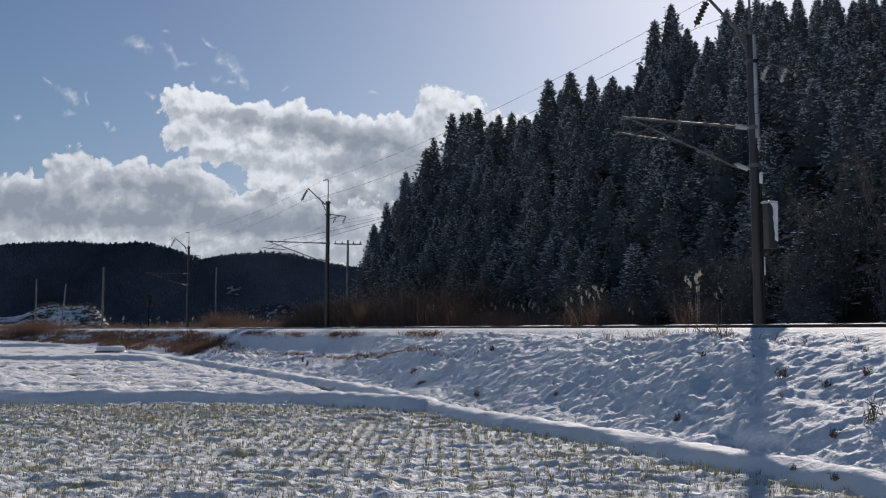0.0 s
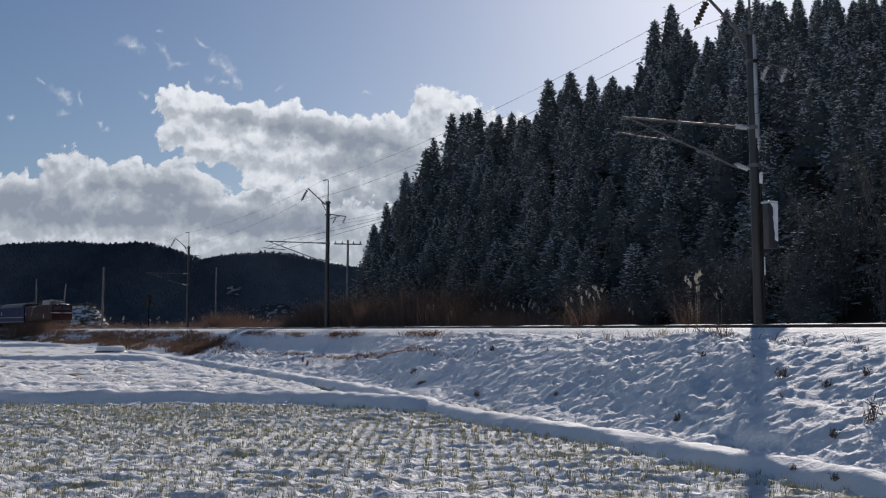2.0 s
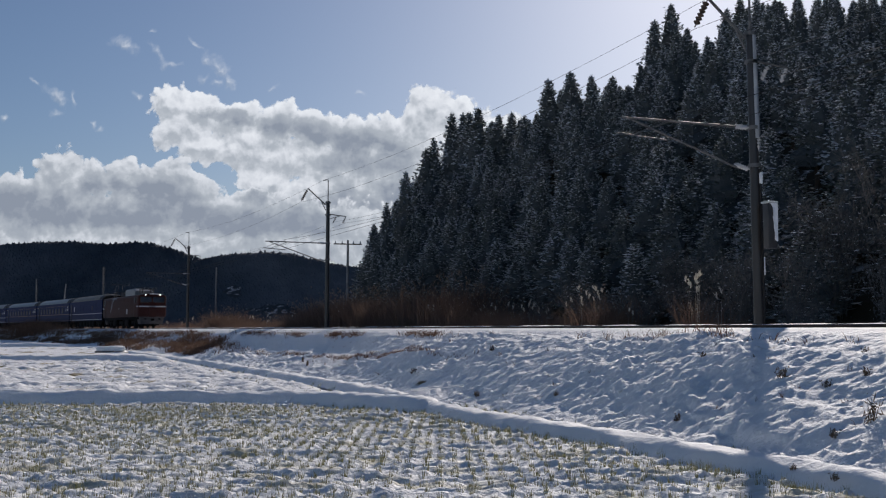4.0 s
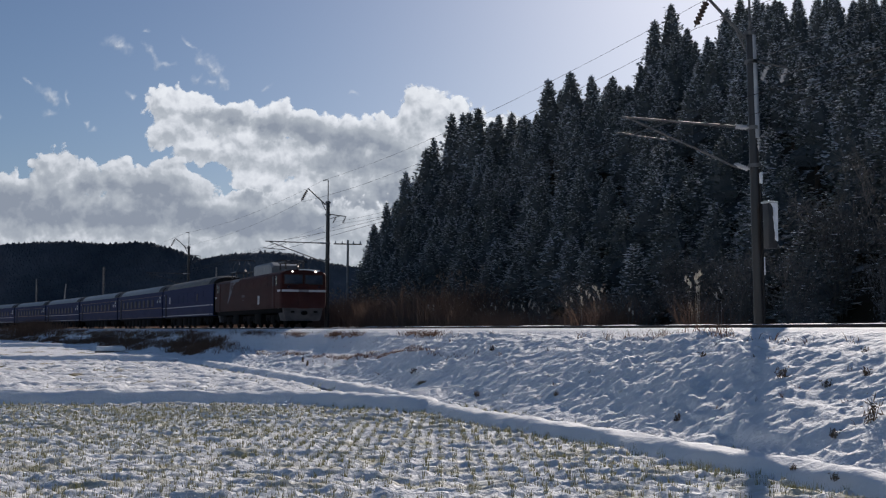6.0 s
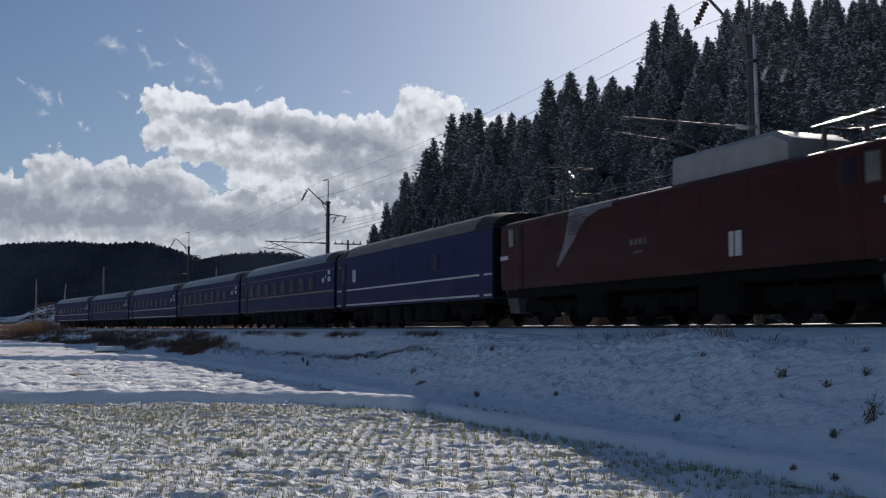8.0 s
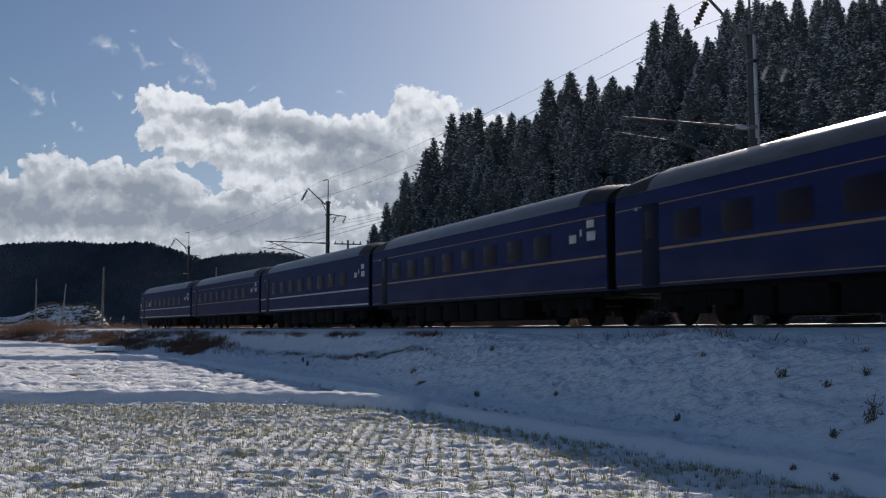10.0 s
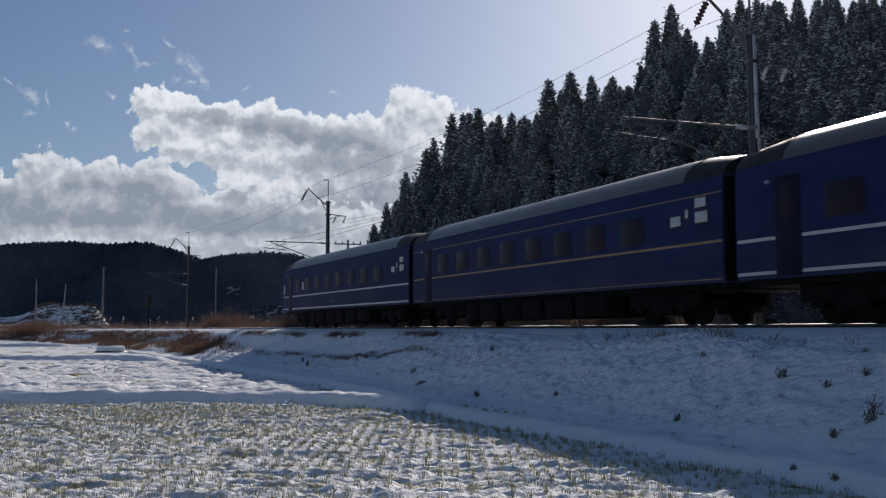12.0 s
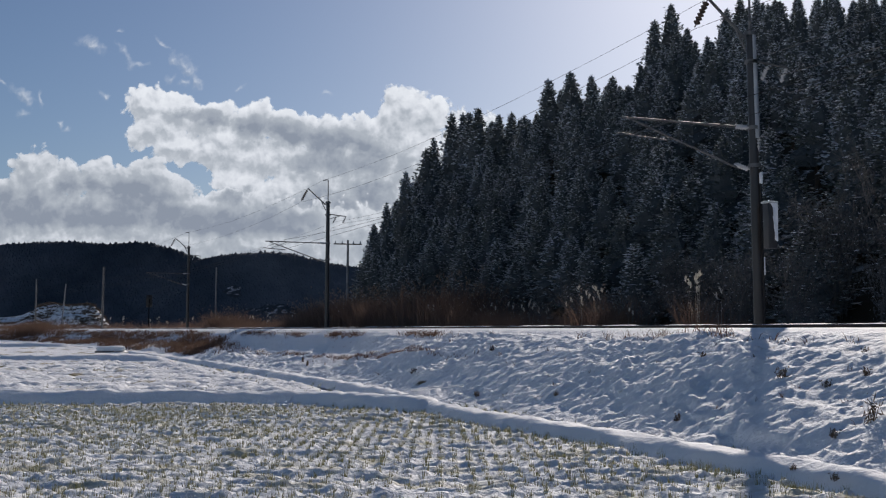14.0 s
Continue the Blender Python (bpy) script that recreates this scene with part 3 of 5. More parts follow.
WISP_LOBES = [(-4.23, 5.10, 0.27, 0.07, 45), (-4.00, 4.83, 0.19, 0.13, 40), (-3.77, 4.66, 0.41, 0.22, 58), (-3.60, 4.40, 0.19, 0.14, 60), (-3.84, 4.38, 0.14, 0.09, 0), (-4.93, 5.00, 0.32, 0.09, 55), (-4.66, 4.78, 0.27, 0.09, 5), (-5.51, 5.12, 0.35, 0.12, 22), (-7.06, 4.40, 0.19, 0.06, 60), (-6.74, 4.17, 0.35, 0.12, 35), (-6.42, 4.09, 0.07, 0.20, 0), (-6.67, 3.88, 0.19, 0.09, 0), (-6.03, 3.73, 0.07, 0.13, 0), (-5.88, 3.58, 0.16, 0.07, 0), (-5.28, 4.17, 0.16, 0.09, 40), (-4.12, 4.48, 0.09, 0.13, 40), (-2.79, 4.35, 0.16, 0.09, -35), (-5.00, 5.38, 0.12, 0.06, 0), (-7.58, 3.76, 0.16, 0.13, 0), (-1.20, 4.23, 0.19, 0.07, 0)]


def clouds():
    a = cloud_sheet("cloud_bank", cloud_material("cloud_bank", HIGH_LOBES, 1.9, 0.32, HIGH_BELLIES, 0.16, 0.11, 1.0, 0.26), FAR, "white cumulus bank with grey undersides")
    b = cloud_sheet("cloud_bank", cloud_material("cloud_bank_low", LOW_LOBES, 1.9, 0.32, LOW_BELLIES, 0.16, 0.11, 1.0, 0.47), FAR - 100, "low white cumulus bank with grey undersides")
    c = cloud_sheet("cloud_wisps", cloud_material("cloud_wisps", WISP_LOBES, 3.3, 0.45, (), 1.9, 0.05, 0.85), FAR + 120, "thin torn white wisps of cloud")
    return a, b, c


def ridge(name, xs, dist, tops, depth, step, label, seed, size, spacing, clearings=()):
    """A wooded ridge: a band of hill whose crest follows tops, heights given over plan x, with small far trees all over it."""
    tx, tz = zip(*tops)

    def rise(X, Y):
        crest = np.interp(X * dist / Y, tx, tz) - size * 0.8
        q = (Y - dist) / depth
        shape = np.where(q < 0, 1 - np.clip(-q, 0, 1), 1 - 0.9 * smooth(q, 0, 0.6))
        gully = 1 + 0.35 * (fbm(X / (depth * 0.8), Y / (depth * 1.6), 4, seed) - 0.5) * smooth(-q, 0.05, 0.3)
        return np.maximum(crest, 0) * shape * gully
    X, Y = np.meshgrid(np.arange(xs[0], xs[1], step), np.arange(dist - depth, dist + depth * 0.6, step), indexing="ij")
    sheet(name, X, Y, rise(X, Y), FAR_WOOD_HAZED, label, "hill")
    rs = np.random.RandomState(seed)
    gx, gy = np.meshgrid(np.arange(xs[0], xs[1], spacing), np.arange(dist - depth, dist + depth * 0.12, spacing), indexing="ij")
    gx, gy = (gx + rs.normal(0, spacing * 0.35, gx.shape)).ravel(), (gy + rs.normal(0, spacing * 0.35, gy.shape)).ravel()
    keep = (gx > -0.47 * gy) & (gx < -0.06 * gy)

    def bare(X, Y, c):
        """Above zero inside a treeless patch with an uneven edge."""
        return 1 - np.hypot((X - c[0]) / c[2], (Y - c[1]) / c[3]) + 1.5 * (fbm(X * 0.16, Y * 0.30, 4, 2) - 0.5)
    for c in clearings:
        keep &= (bare(gx, gy, c) < 0.05) | (rs.rand(len(gx)) < 0.40)
        CX, CY = np.meshgrid(np.arange(c[0] - 1.6 * c[2], c[0] + 1.6 * c[2], 0.6), np.arange(c[1] - 1.6 * c[3], c[1] + 1.6 * c[3], 0.6), indexing="ij")
        sheet("snowy_clearing", CX, CY, rise(CX, CY) + np.where(bare(CX, CY, c) > 0.1, 0.4, -3.0), SNOW_THIN, "snow-covered clearing among the far woods", "clearing")
    gx, gy = gx[keep], gy[keep]
    gz = rise(gx, gy) - 1.0
    h = size * (0.55 + 0.6 * rs.rand(len(gx)))
    r = spacing * (0.42 + 0.22 * rs.rand(len(gx)))
    a = np.arange(5) * 2 * np.pi / 5
    ring = np.stack([gx[:, None] + r[:, None] * np.cos(a + 0.3), gy[:, None] + r[:, None] * np.sin(a + 0.3), np.repeat(gz[:, None], 5, 1)], -1)
    mid = np.stack([gx[:, None] + 0.62 * r[:, None] * np.cos(a), gy[:, None] + 0.62 * r[:, None] * np.sin(a), np.repeat((gz + 0.6 * h)[:, None], 5, 1)], -1)
    tip = np.stack([gx, gy, gz + h], -1)[:, None, :]
    V = np.concatenate([ring, mid, tip], 1).reshape(-1, 3)
    base = np.arange(len(gx))[:, None] * 11
    F = []
    for k in range(5):
        n = (k + 1) % 5
        F += [np.concatenate([base + k, base + n, base + 5 + n], 1), np.concatenate([base + k, base + 5 + n, base + 5 + k], 1), np.concatenate([base + 5 + k, base + 5 + n, base + 10], 1)]
    F = np.concatenate(F)
    tagged(new(name + "_woods", raw(name + "_woods", V.tolist(), F.tolist(), FAR_WOOD_HAZED)), "dense dark woods covering a distant hill", "woods", kind="stuff")


SNOW_SCRUB = snow_material("scrub_snow", (0.16, 0.15, 0.13), 0.50, 0.68, 0.8, 2.0)
SNOW_THIN = snow_material("thin_far_snow", (0.05, 0.055, 0.06), 0.26, 0.46, 0.30, 2.0)
# Distance haze is mixed into this blue-grey base colour of the woods.
FAR_WOOD_HAZED = surface("far_woods_hazed", (0.042, 0.055, 0.070), (0.112, 0.126, 0.144), 0.017, 0.95, grain=0.15, relief=0.6, dist=2.0, spec=0.05)


def distance():
    def top(a, b, d):
        return ((a - 784) * d / 1850, (592 - b) * d / 1850)
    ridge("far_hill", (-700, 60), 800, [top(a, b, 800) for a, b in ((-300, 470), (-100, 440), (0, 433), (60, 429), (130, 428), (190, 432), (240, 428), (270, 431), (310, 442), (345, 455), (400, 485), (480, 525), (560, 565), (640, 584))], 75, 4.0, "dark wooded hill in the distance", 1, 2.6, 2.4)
    ridge("far_hill_low", (-420, 330), 600, [top(a, b, 600) for a, b in ((-300, 594), (150, 592), (225, 566), (285, 508), (320, 472), (355, 456), (410, 447), (470, 444), (520, 446), (545, 455), (590, 464), (640, 472), (760, 480), (1100, 500), (1500, 520))], 56, 3.0, "wooded hill with a gentle top, haze in its blue-grey", 3, 2.1, 1.9, ((-115, 573, 5.0, 5.0), (-87, 560, 15.0, 4.0)))
    X, Y = np.meshgrid(np.arange(-170, -84, 0.9), np.arange(258, 290, 0.7), indexing="ij")
    side = X * 290 / Y
    edge = smooth(side, -88.5, -98)
    tall = 5.2 + 3.4 * smooth(side, -122, -108) + 3.0 * (fbm(side * 0.10, 0 * Y, 4, 2) - 0.5)
    run = np.clip((Y - 268) / (20 - 8 * smooth(side, -117, -110)), 0, 1)
    Z = edge * (tall * (run + 0.05 * np.sin(run * 19 + 3 * fbm(X * 0.1, Y * 0.1, 2, 1))) + 1.5 * (fbm(X * 0.3, Y * 0.35, 4, 3) - 0.5)) - 0.5
    sheet("snowy_slope", X, Y, Z, SNOW_SCRUB, "snow-covered open slope with dark scrub below the hills", "slope")
    rs = np.random.RandomState(17)
    V, F = [], []
    for _ in range(8500):
        i, j = rs.randint(X.shape[0]), rs.randint(X.shape[1])
        if vnoise(X[i, j] * 0.16, Y[i, j] * 0.30, 3) < 0.40 or Z[i, j] < 0.3 or Y[i, j] > 284:
            continue
        c = np.array([X[i, j], Y[i, j], Z[i, j]])
        for _ in range(5):
            spikes(rs, c + rs.normal(0, 0.25, 3) * (1, 1, 0), c + np.array([rs.normal(0, 0.5), rs.normal(0, 0.5), 0.25 + 0.4 * rs.rand()]), 0.09, V, F)
    tagged(new("slope_scrub", raw("slope_scrub", V, F, BARK, False)), "low dark scrub scattered over a snowy slope", "scrub", kind="stuff")


# ---- trees and grass ----
def spikes(rs, base, tip, width, V, F):
    """A three-sided leaf spray from base to tip."""
    d = tip - base
    a = np.cross(d, rs.normal(size=3))
    a = a / (np.linalg.norm(a) + 1e-9) * width
    b = np.cross(d, a)
    b = b / (np.linalg.norm(b) + 1e-9) * width
    mid = base + d * 0.35
    n = len(V)
    V.extend([tuple(base), tuple(mid + a), tuple(mid - 0.5 * a + 0.87 * b), tuple(mid - 0.5 * a - 0.87 * b), tuple(tip)])
    F.extend([(n, n + 1, n + 2), (n, n + 2, n + 3), (n, n + 3, n + 1), (n + 4, n + 2, n + 1), (n + 4, n + 3, n + 2), (n + 4, n + 1, n + 3)])


def cedar(seed, wide, snowy, low=0.04, height=12.0):
    """A conifer: a dense inner mass under many short leafy boughs, the lowest at the share low of its height."""
    rs = np.random.RandomState(seed)
    root = thing("cedar_tree", "tall dark-green conifer dusted with snow on a wooded slope", "tree", "conifers of the plantation")
    bm = bmesh.new()
    rod(bm, (0, 0, -0.6), (0, 0, height * 0.5), 0.19, 0.11, 7)
    rod(bm, (0, 0, height * 0.5), (0, 0, height * 0.97), 0.11, 0.02, 7)
    part("trunk", bm, BARK, root, "brown trunk")
    V, F, SV, SF = [], [], [], []
    IV, IF, phase = [], [], rs.rand(3) * 6.28

    def reach_at(h, a):
        bulge = 1 + 0.13 * math.sin(3 * a + 9 * h + phase[0]) + 0.13 * math.sin(2 * a - 23 * h + phase[1]) + 0.10 * math.sin(41 * h + 2 * a + phase[2])
        return wide * (1.24 * (1 - h) ** (0.80 + 0.10 * h)) * bulge * (0.55 + 0.45 * float(smooth(h, 0.02, 0.2))) + 0.05
    rings = 9
    for r in range(rings):
        h = low + (0.96 - low) * r / (rings - 1)
        for k in range(8):
            a = k * math.pi / 4
            q = 0.66 * reach_at(h, a) * (0.8 + 0.4 * rs.rand())
            IV.append((q * math.cos(a), q * math.sin(a), h * height + rs.normal(0, 0.12)))
    for r in range(rings - 1):
        for k in range(8):
            IF.append((r * 8 + k, r * 8 + (k + 1) % 8, r * 8 + 8 + (k + 1) % 8, r * 8 + 8 + k))
    boughs = int(235 * (1 - low) ** 0.6)
    for k in range(boughs):
        h = low + (0.97 - low) * ((k + rs.rand()) / boughs)
        z = h * height
        a = k * 2.399 + rs.normal(0, 0.3)
        reach = reach_at(h, a) * (0.72 + 0.42 * rs.rand())
        out = np.array([math.cos(a), math.sin(a), 0])
        over = np.array([-out[1], out[0], 0])
        drop = -0.42 * (1 - h) * reach
        for j in range(4):
            f = 0.62 + 0.38 * rs.rand()
            c = out * reach * f + over * rs.normal(0, 0.22) * (0.5 + (1 - h)) + np.array([0, 0, z + drop * f + rs.normal(0, 0.10)])
            size = (0.22 + 0.20 * rs.rand()) * (0.62 + 0.68 * (1 - h))
            tip = c + (out * (0.55 + 0.3 * rs.rand()) + over * rs.normal(0, 0.35) + np.array([0, 0, 0.55 * h - 0.05 + rs.normal(0, 0.30)])) * size
            spikes(rs, c - out * 0.10, tip, (0.075 + 0.06 * rs.rand()) * (0.7 + 0.6 * (1 - h)), V, F)
        if rs.rand() < snowy:
            c = out * reach * (0.85 + 0.2 * rs.rand()) + np.array([0, 0, z + drop + 0.12])
            for _ in range(1):
                b = c + over * rs.normal(0, 0.16)
                spikes(rs, b, b + out * (0.05 + 0.12 * rs.rand()) + over * rs.normal(0, 0.22) + np.array([0, 0, -0.03]), 0.045 + 0.045 * rs.rand(), SV, SF)
    top = np.array([0, 0, height * 0.965])
    for _ in range(12):
        spikes(rs, top + rs.normal(0, 0.05, 3) - np.array([0, 0, 0.7 * rs.rand()]), top + np.array([rs.normal(0, 0.07), rs.normal(0, 0.07), height * 0.02 + 0.30 * rs.rand()]), 0.05, V, F)
    ob = tagged(new("inner_crown", raw("inner_crown", IV, IF, LEAF_INNER, False)), "dark dense inner foliage")
    ob.parent = root
    ob = new("crown", raw("crown", V, F, LEAF, False))
    ob.parent = root
    ob = tagged(new("snow_load", raw("snow_load", SV, SF, SNOW_CLEAN, False)), "snow lying on the branches", kind="stuff")
    ob.parent = root
    return root


def shrub(seed):
    """A tangled bush: arching bare twigs that fork, small withered leaves and bits of snow."""
    rs = np.random.RandomState(seed)
    root = thing("shrub", "dark tangled leafy shrub with bare twigs and bits of snow", "shrub", "undergrowth along the wood")
    V, F, SV, SF, TV, TF = [], [], [], [], [], []
    for k in range(22):
        a, out, up = rs.rand() * 6.28, 0.5 + 1.0 * rs.rand(), 1.3 + 1.7 * rs.rand()
        p = np.array([0.2 * math.cos(a), 0.2 * math.sin(a), 0.0])
        for j in range(5):
            f = (j + 1) / 5
            q = np.array([out * f * math.cos(a), out * f * math.sin(a), up * math.sin(f * 1.9) / 0.95]) + rs.normal(0, 0.07, 3)
            spikes(rs, p, q, 0.014 * (1.3 - f), TV, TF)
            for _ in range(3):
                c = p + (q - p) * rs.rand()
                d = (q - p) * (0.8 + 0.6 * rs.rand()) + rs.normal(0, 0.22, 3)
                spikes(rs, c, c + d, 0.006, TV, TF)
            for _ in range(3 + j):
                c = p + (q - p) * rs.rand() + rs.normal(0, 0.17, 3)
                d = rs.normal(0, 1, 3)
                spikes(rs, c, c + d / np.linalg.norm(d) * (0.10 + 0.09 * rs.rand()), 0.026 + 0.022 * rs.rand(), V, F)
            for _ in range(2):
                c = q + rs.normal(0, 0.18, 3)
                if rs.rand() < 0.4:
                    spikes(rs, c, c + np.array([rs.normal(0, 0.07), rs.normal(0, 0.07), 0.01]), 0.014, SV, SF)
            p = q
    for nm, v, f, mat, lab in (("brushwood", TV, TF, TWIG, "bare grey twigs"), ("leaves", V, F, SHRUB_LEAF, "dark withered leaves"), ("snow_load", SV, SF, SNOW_CLEAN, "snow lying on the twigs")):
        ob = tagged(new(nm, raw(nm, v, f, mat, False)), lab, kind="stuff")
        ob.parent = root
    return root


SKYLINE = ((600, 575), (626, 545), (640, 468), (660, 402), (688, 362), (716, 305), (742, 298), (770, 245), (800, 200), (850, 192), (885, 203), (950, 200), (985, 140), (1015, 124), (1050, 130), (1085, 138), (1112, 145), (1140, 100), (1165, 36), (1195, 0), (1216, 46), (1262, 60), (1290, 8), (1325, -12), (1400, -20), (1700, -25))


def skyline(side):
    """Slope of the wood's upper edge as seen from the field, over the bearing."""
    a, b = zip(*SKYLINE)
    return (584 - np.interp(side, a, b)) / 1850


def forest():
    full = [cedar(11, 2.0, 0.75), cedar(12, 2.4, 0.3), cedar(13, 1.8, 0.95), cedar(14, 2.2, 0.5)]
    crowns = [cedar(15, 2.2, 0.8, 0.22), cedar(16, 2.5, 0.35, 0.22), cedar(17, 2.0, 0.6, 0.22)]
    rs = np.random.RandomState(8)
    spots = []
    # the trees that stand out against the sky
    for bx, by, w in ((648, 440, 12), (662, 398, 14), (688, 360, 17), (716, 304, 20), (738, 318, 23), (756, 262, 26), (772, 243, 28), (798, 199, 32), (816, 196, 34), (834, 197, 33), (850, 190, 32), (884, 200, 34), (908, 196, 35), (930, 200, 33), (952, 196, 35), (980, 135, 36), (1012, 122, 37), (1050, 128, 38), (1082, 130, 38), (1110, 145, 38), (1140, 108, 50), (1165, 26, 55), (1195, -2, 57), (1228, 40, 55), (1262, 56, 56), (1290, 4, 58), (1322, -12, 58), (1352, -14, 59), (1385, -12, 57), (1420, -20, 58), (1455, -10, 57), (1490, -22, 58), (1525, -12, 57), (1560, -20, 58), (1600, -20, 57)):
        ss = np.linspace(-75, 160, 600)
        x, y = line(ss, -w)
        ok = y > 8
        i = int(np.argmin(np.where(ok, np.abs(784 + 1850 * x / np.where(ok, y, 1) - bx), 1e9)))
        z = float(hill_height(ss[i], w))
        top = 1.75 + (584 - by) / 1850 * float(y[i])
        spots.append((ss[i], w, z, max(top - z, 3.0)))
    for w in (11.5, 15.2, 19.2, 23.6, 28.4, 33.6, 39.2, 45.2, 52.0):
        for s in np.arange(-62, 110, 2.3 if w < 15 else 2.9):
            s2, w2 = s + rs.normal(0, 1.1), w + rs.normal(0, 1.2)
            x, y = line(s2, -w2)
            if y < 6:
                continue
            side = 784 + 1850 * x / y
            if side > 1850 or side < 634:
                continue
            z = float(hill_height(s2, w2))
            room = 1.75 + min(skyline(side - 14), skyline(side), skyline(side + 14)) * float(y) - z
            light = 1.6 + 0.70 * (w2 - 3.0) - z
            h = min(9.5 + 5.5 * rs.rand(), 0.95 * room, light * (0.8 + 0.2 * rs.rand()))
            if h > 2.2:
                spots.append((s2, w2, z, h))
    bushes = [shrub(31), shrub(32), shrub(33)]
    n, taken = 0, set()
    for w in (7.6, 9.8):
        for s in np.arange(-34, 56, 1.8):
            s2, w2 = s + rs.normal(0, 0.6), w + 0.5 * rs.normal()
            x, y = line(s2, -w2)
            if y < 6 or 784 + 1850 * x / y > 1750:
                continue
            k = (0.75 + 0.75 * rs.rand()) * ((0.75 if w < 8 else 1.15) if s2 < -10 else 0.62) * (1 - 0.6 * float(smooth(s2, 30, 56)))
            m = Matrix.LocRotScale((float(x), float(y), float(hill_height(s2, w2)) - 0.1), Euler((0, 0, rs.rand() * 6.28)), (k, k, k * (0.85 + 0.4 * rs.rand())))
            ob = bushes[n] if n < 3 else copy_thing(bushes[n % 3], Matrix())
            ob.matrix_basis = m
            n += 1
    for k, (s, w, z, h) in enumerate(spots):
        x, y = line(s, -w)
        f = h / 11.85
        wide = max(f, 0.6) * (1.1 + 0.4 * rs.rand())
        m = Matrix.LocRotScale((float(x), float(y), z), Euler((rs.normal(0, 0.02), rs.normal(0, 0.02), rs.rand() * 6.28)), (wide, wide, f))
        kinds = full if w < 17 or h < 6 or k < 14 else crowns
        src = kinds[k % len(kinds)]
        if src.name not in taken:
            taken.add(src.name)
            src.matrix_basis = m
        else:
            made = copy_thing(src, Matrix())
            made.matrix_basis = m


def blades(rs, V, F, c, n, spread, h, lean, w):
    for _ in range(n):
        a, r = rs.rand() * 6.28, spread * math.sqrt(rs.rand())
        b = np.array([c[0] + r * math.cos(a), c[1] + r * math.sin(a), c[2] - 0.05])
        hh = h * (0.45 + 0.65 * rs.rand())
        d = np.array([rs.normal(0, lean), rs.normal(0, lean), 1.0])
        m = b + d * hh * 0.6
        t = m + np.array([d[0] * 2.2, d[1] * 2.2, 0.75]) * hh * 0.4
        u = rs.rand() * 3.14
        s = np.array([math.cos(u), math.sin(u), 0]) * w
        k = len(V)
        V.extend([tuple(b - s), tuple(b + s), tuple(m + s * 0.8), tuple(m - s * 0.8), tuple(t)])
        F.extend([(k, k + 1, k + 2, k + 3), (k + 3, k + 2, k + 4)])


def pampas(seed, plumes, tall):
    rs = np.random.RandomState(seed)
    root = thing("pampas_grass", "clump of dry brown pampas grass with pale plumes" if plumes else "clump of dry brown reeds", "grass", "dry grass beside the line")
    V, F = [], []
    blades(rs, V, F, (0, 0, 0), 170, 0.75, tall, 0.24, 0.008)
    ob = tagged(new("blades", raw("blades", V, F, DRY_GRASS, False)), kind="stuff")
    ob.parent = root
    V, F = [], []
    for k in range(6):
        a, r = rs.rand() * 6.28, 0.75 * math.sqrt(rs.rand())
        b = np.array([r * math.cos(a), r * math.sin(a), tall * (0.72 + 0.35 * rs.rand())])
        for _ in range(2):
            spikes(rs, b, b + np.array([rs.normal(0, 0.04), rs.normal(0, 0.04), 0.07 + 0.05 * rs.rand()]), 0.010, V, F)
    ob = tagged(new("seed_heads", raw("seed_heads", V, F, SEED, False)), "small pale seed heads", kind="stuff")
    ob.parent = root
    for k in range(plumes):
        V, F = [], []
        a, r = rs.rand() * 6.28, rs.rand() * 0.6
        b = np.array([r * math.cos(a), r * math.sin(a), tall * (0.85 + 0.35 * rs.rand())])
        lean = np.array([rs.normal(0, 0.35), rs.normal(0, 0.35), 1.0])
        for j in range(16):
            c = b + lean * 0.17 * j / 16
            spikes(rs, c, c + np.array([rs.normal(0, 0.04), rs.normal(0, 0.04), 0.07]) + lean * 0.05, 0.019, V, F)
        spikes(rs, np.array([b[0] * 0.4, b[1] * 0.4, 0.0]), b + lean * 0.05, 0.006, V, F)
        ob = new("plume", raw("plume", V, F, PLUME, False))
        ob.parent = root
    return root


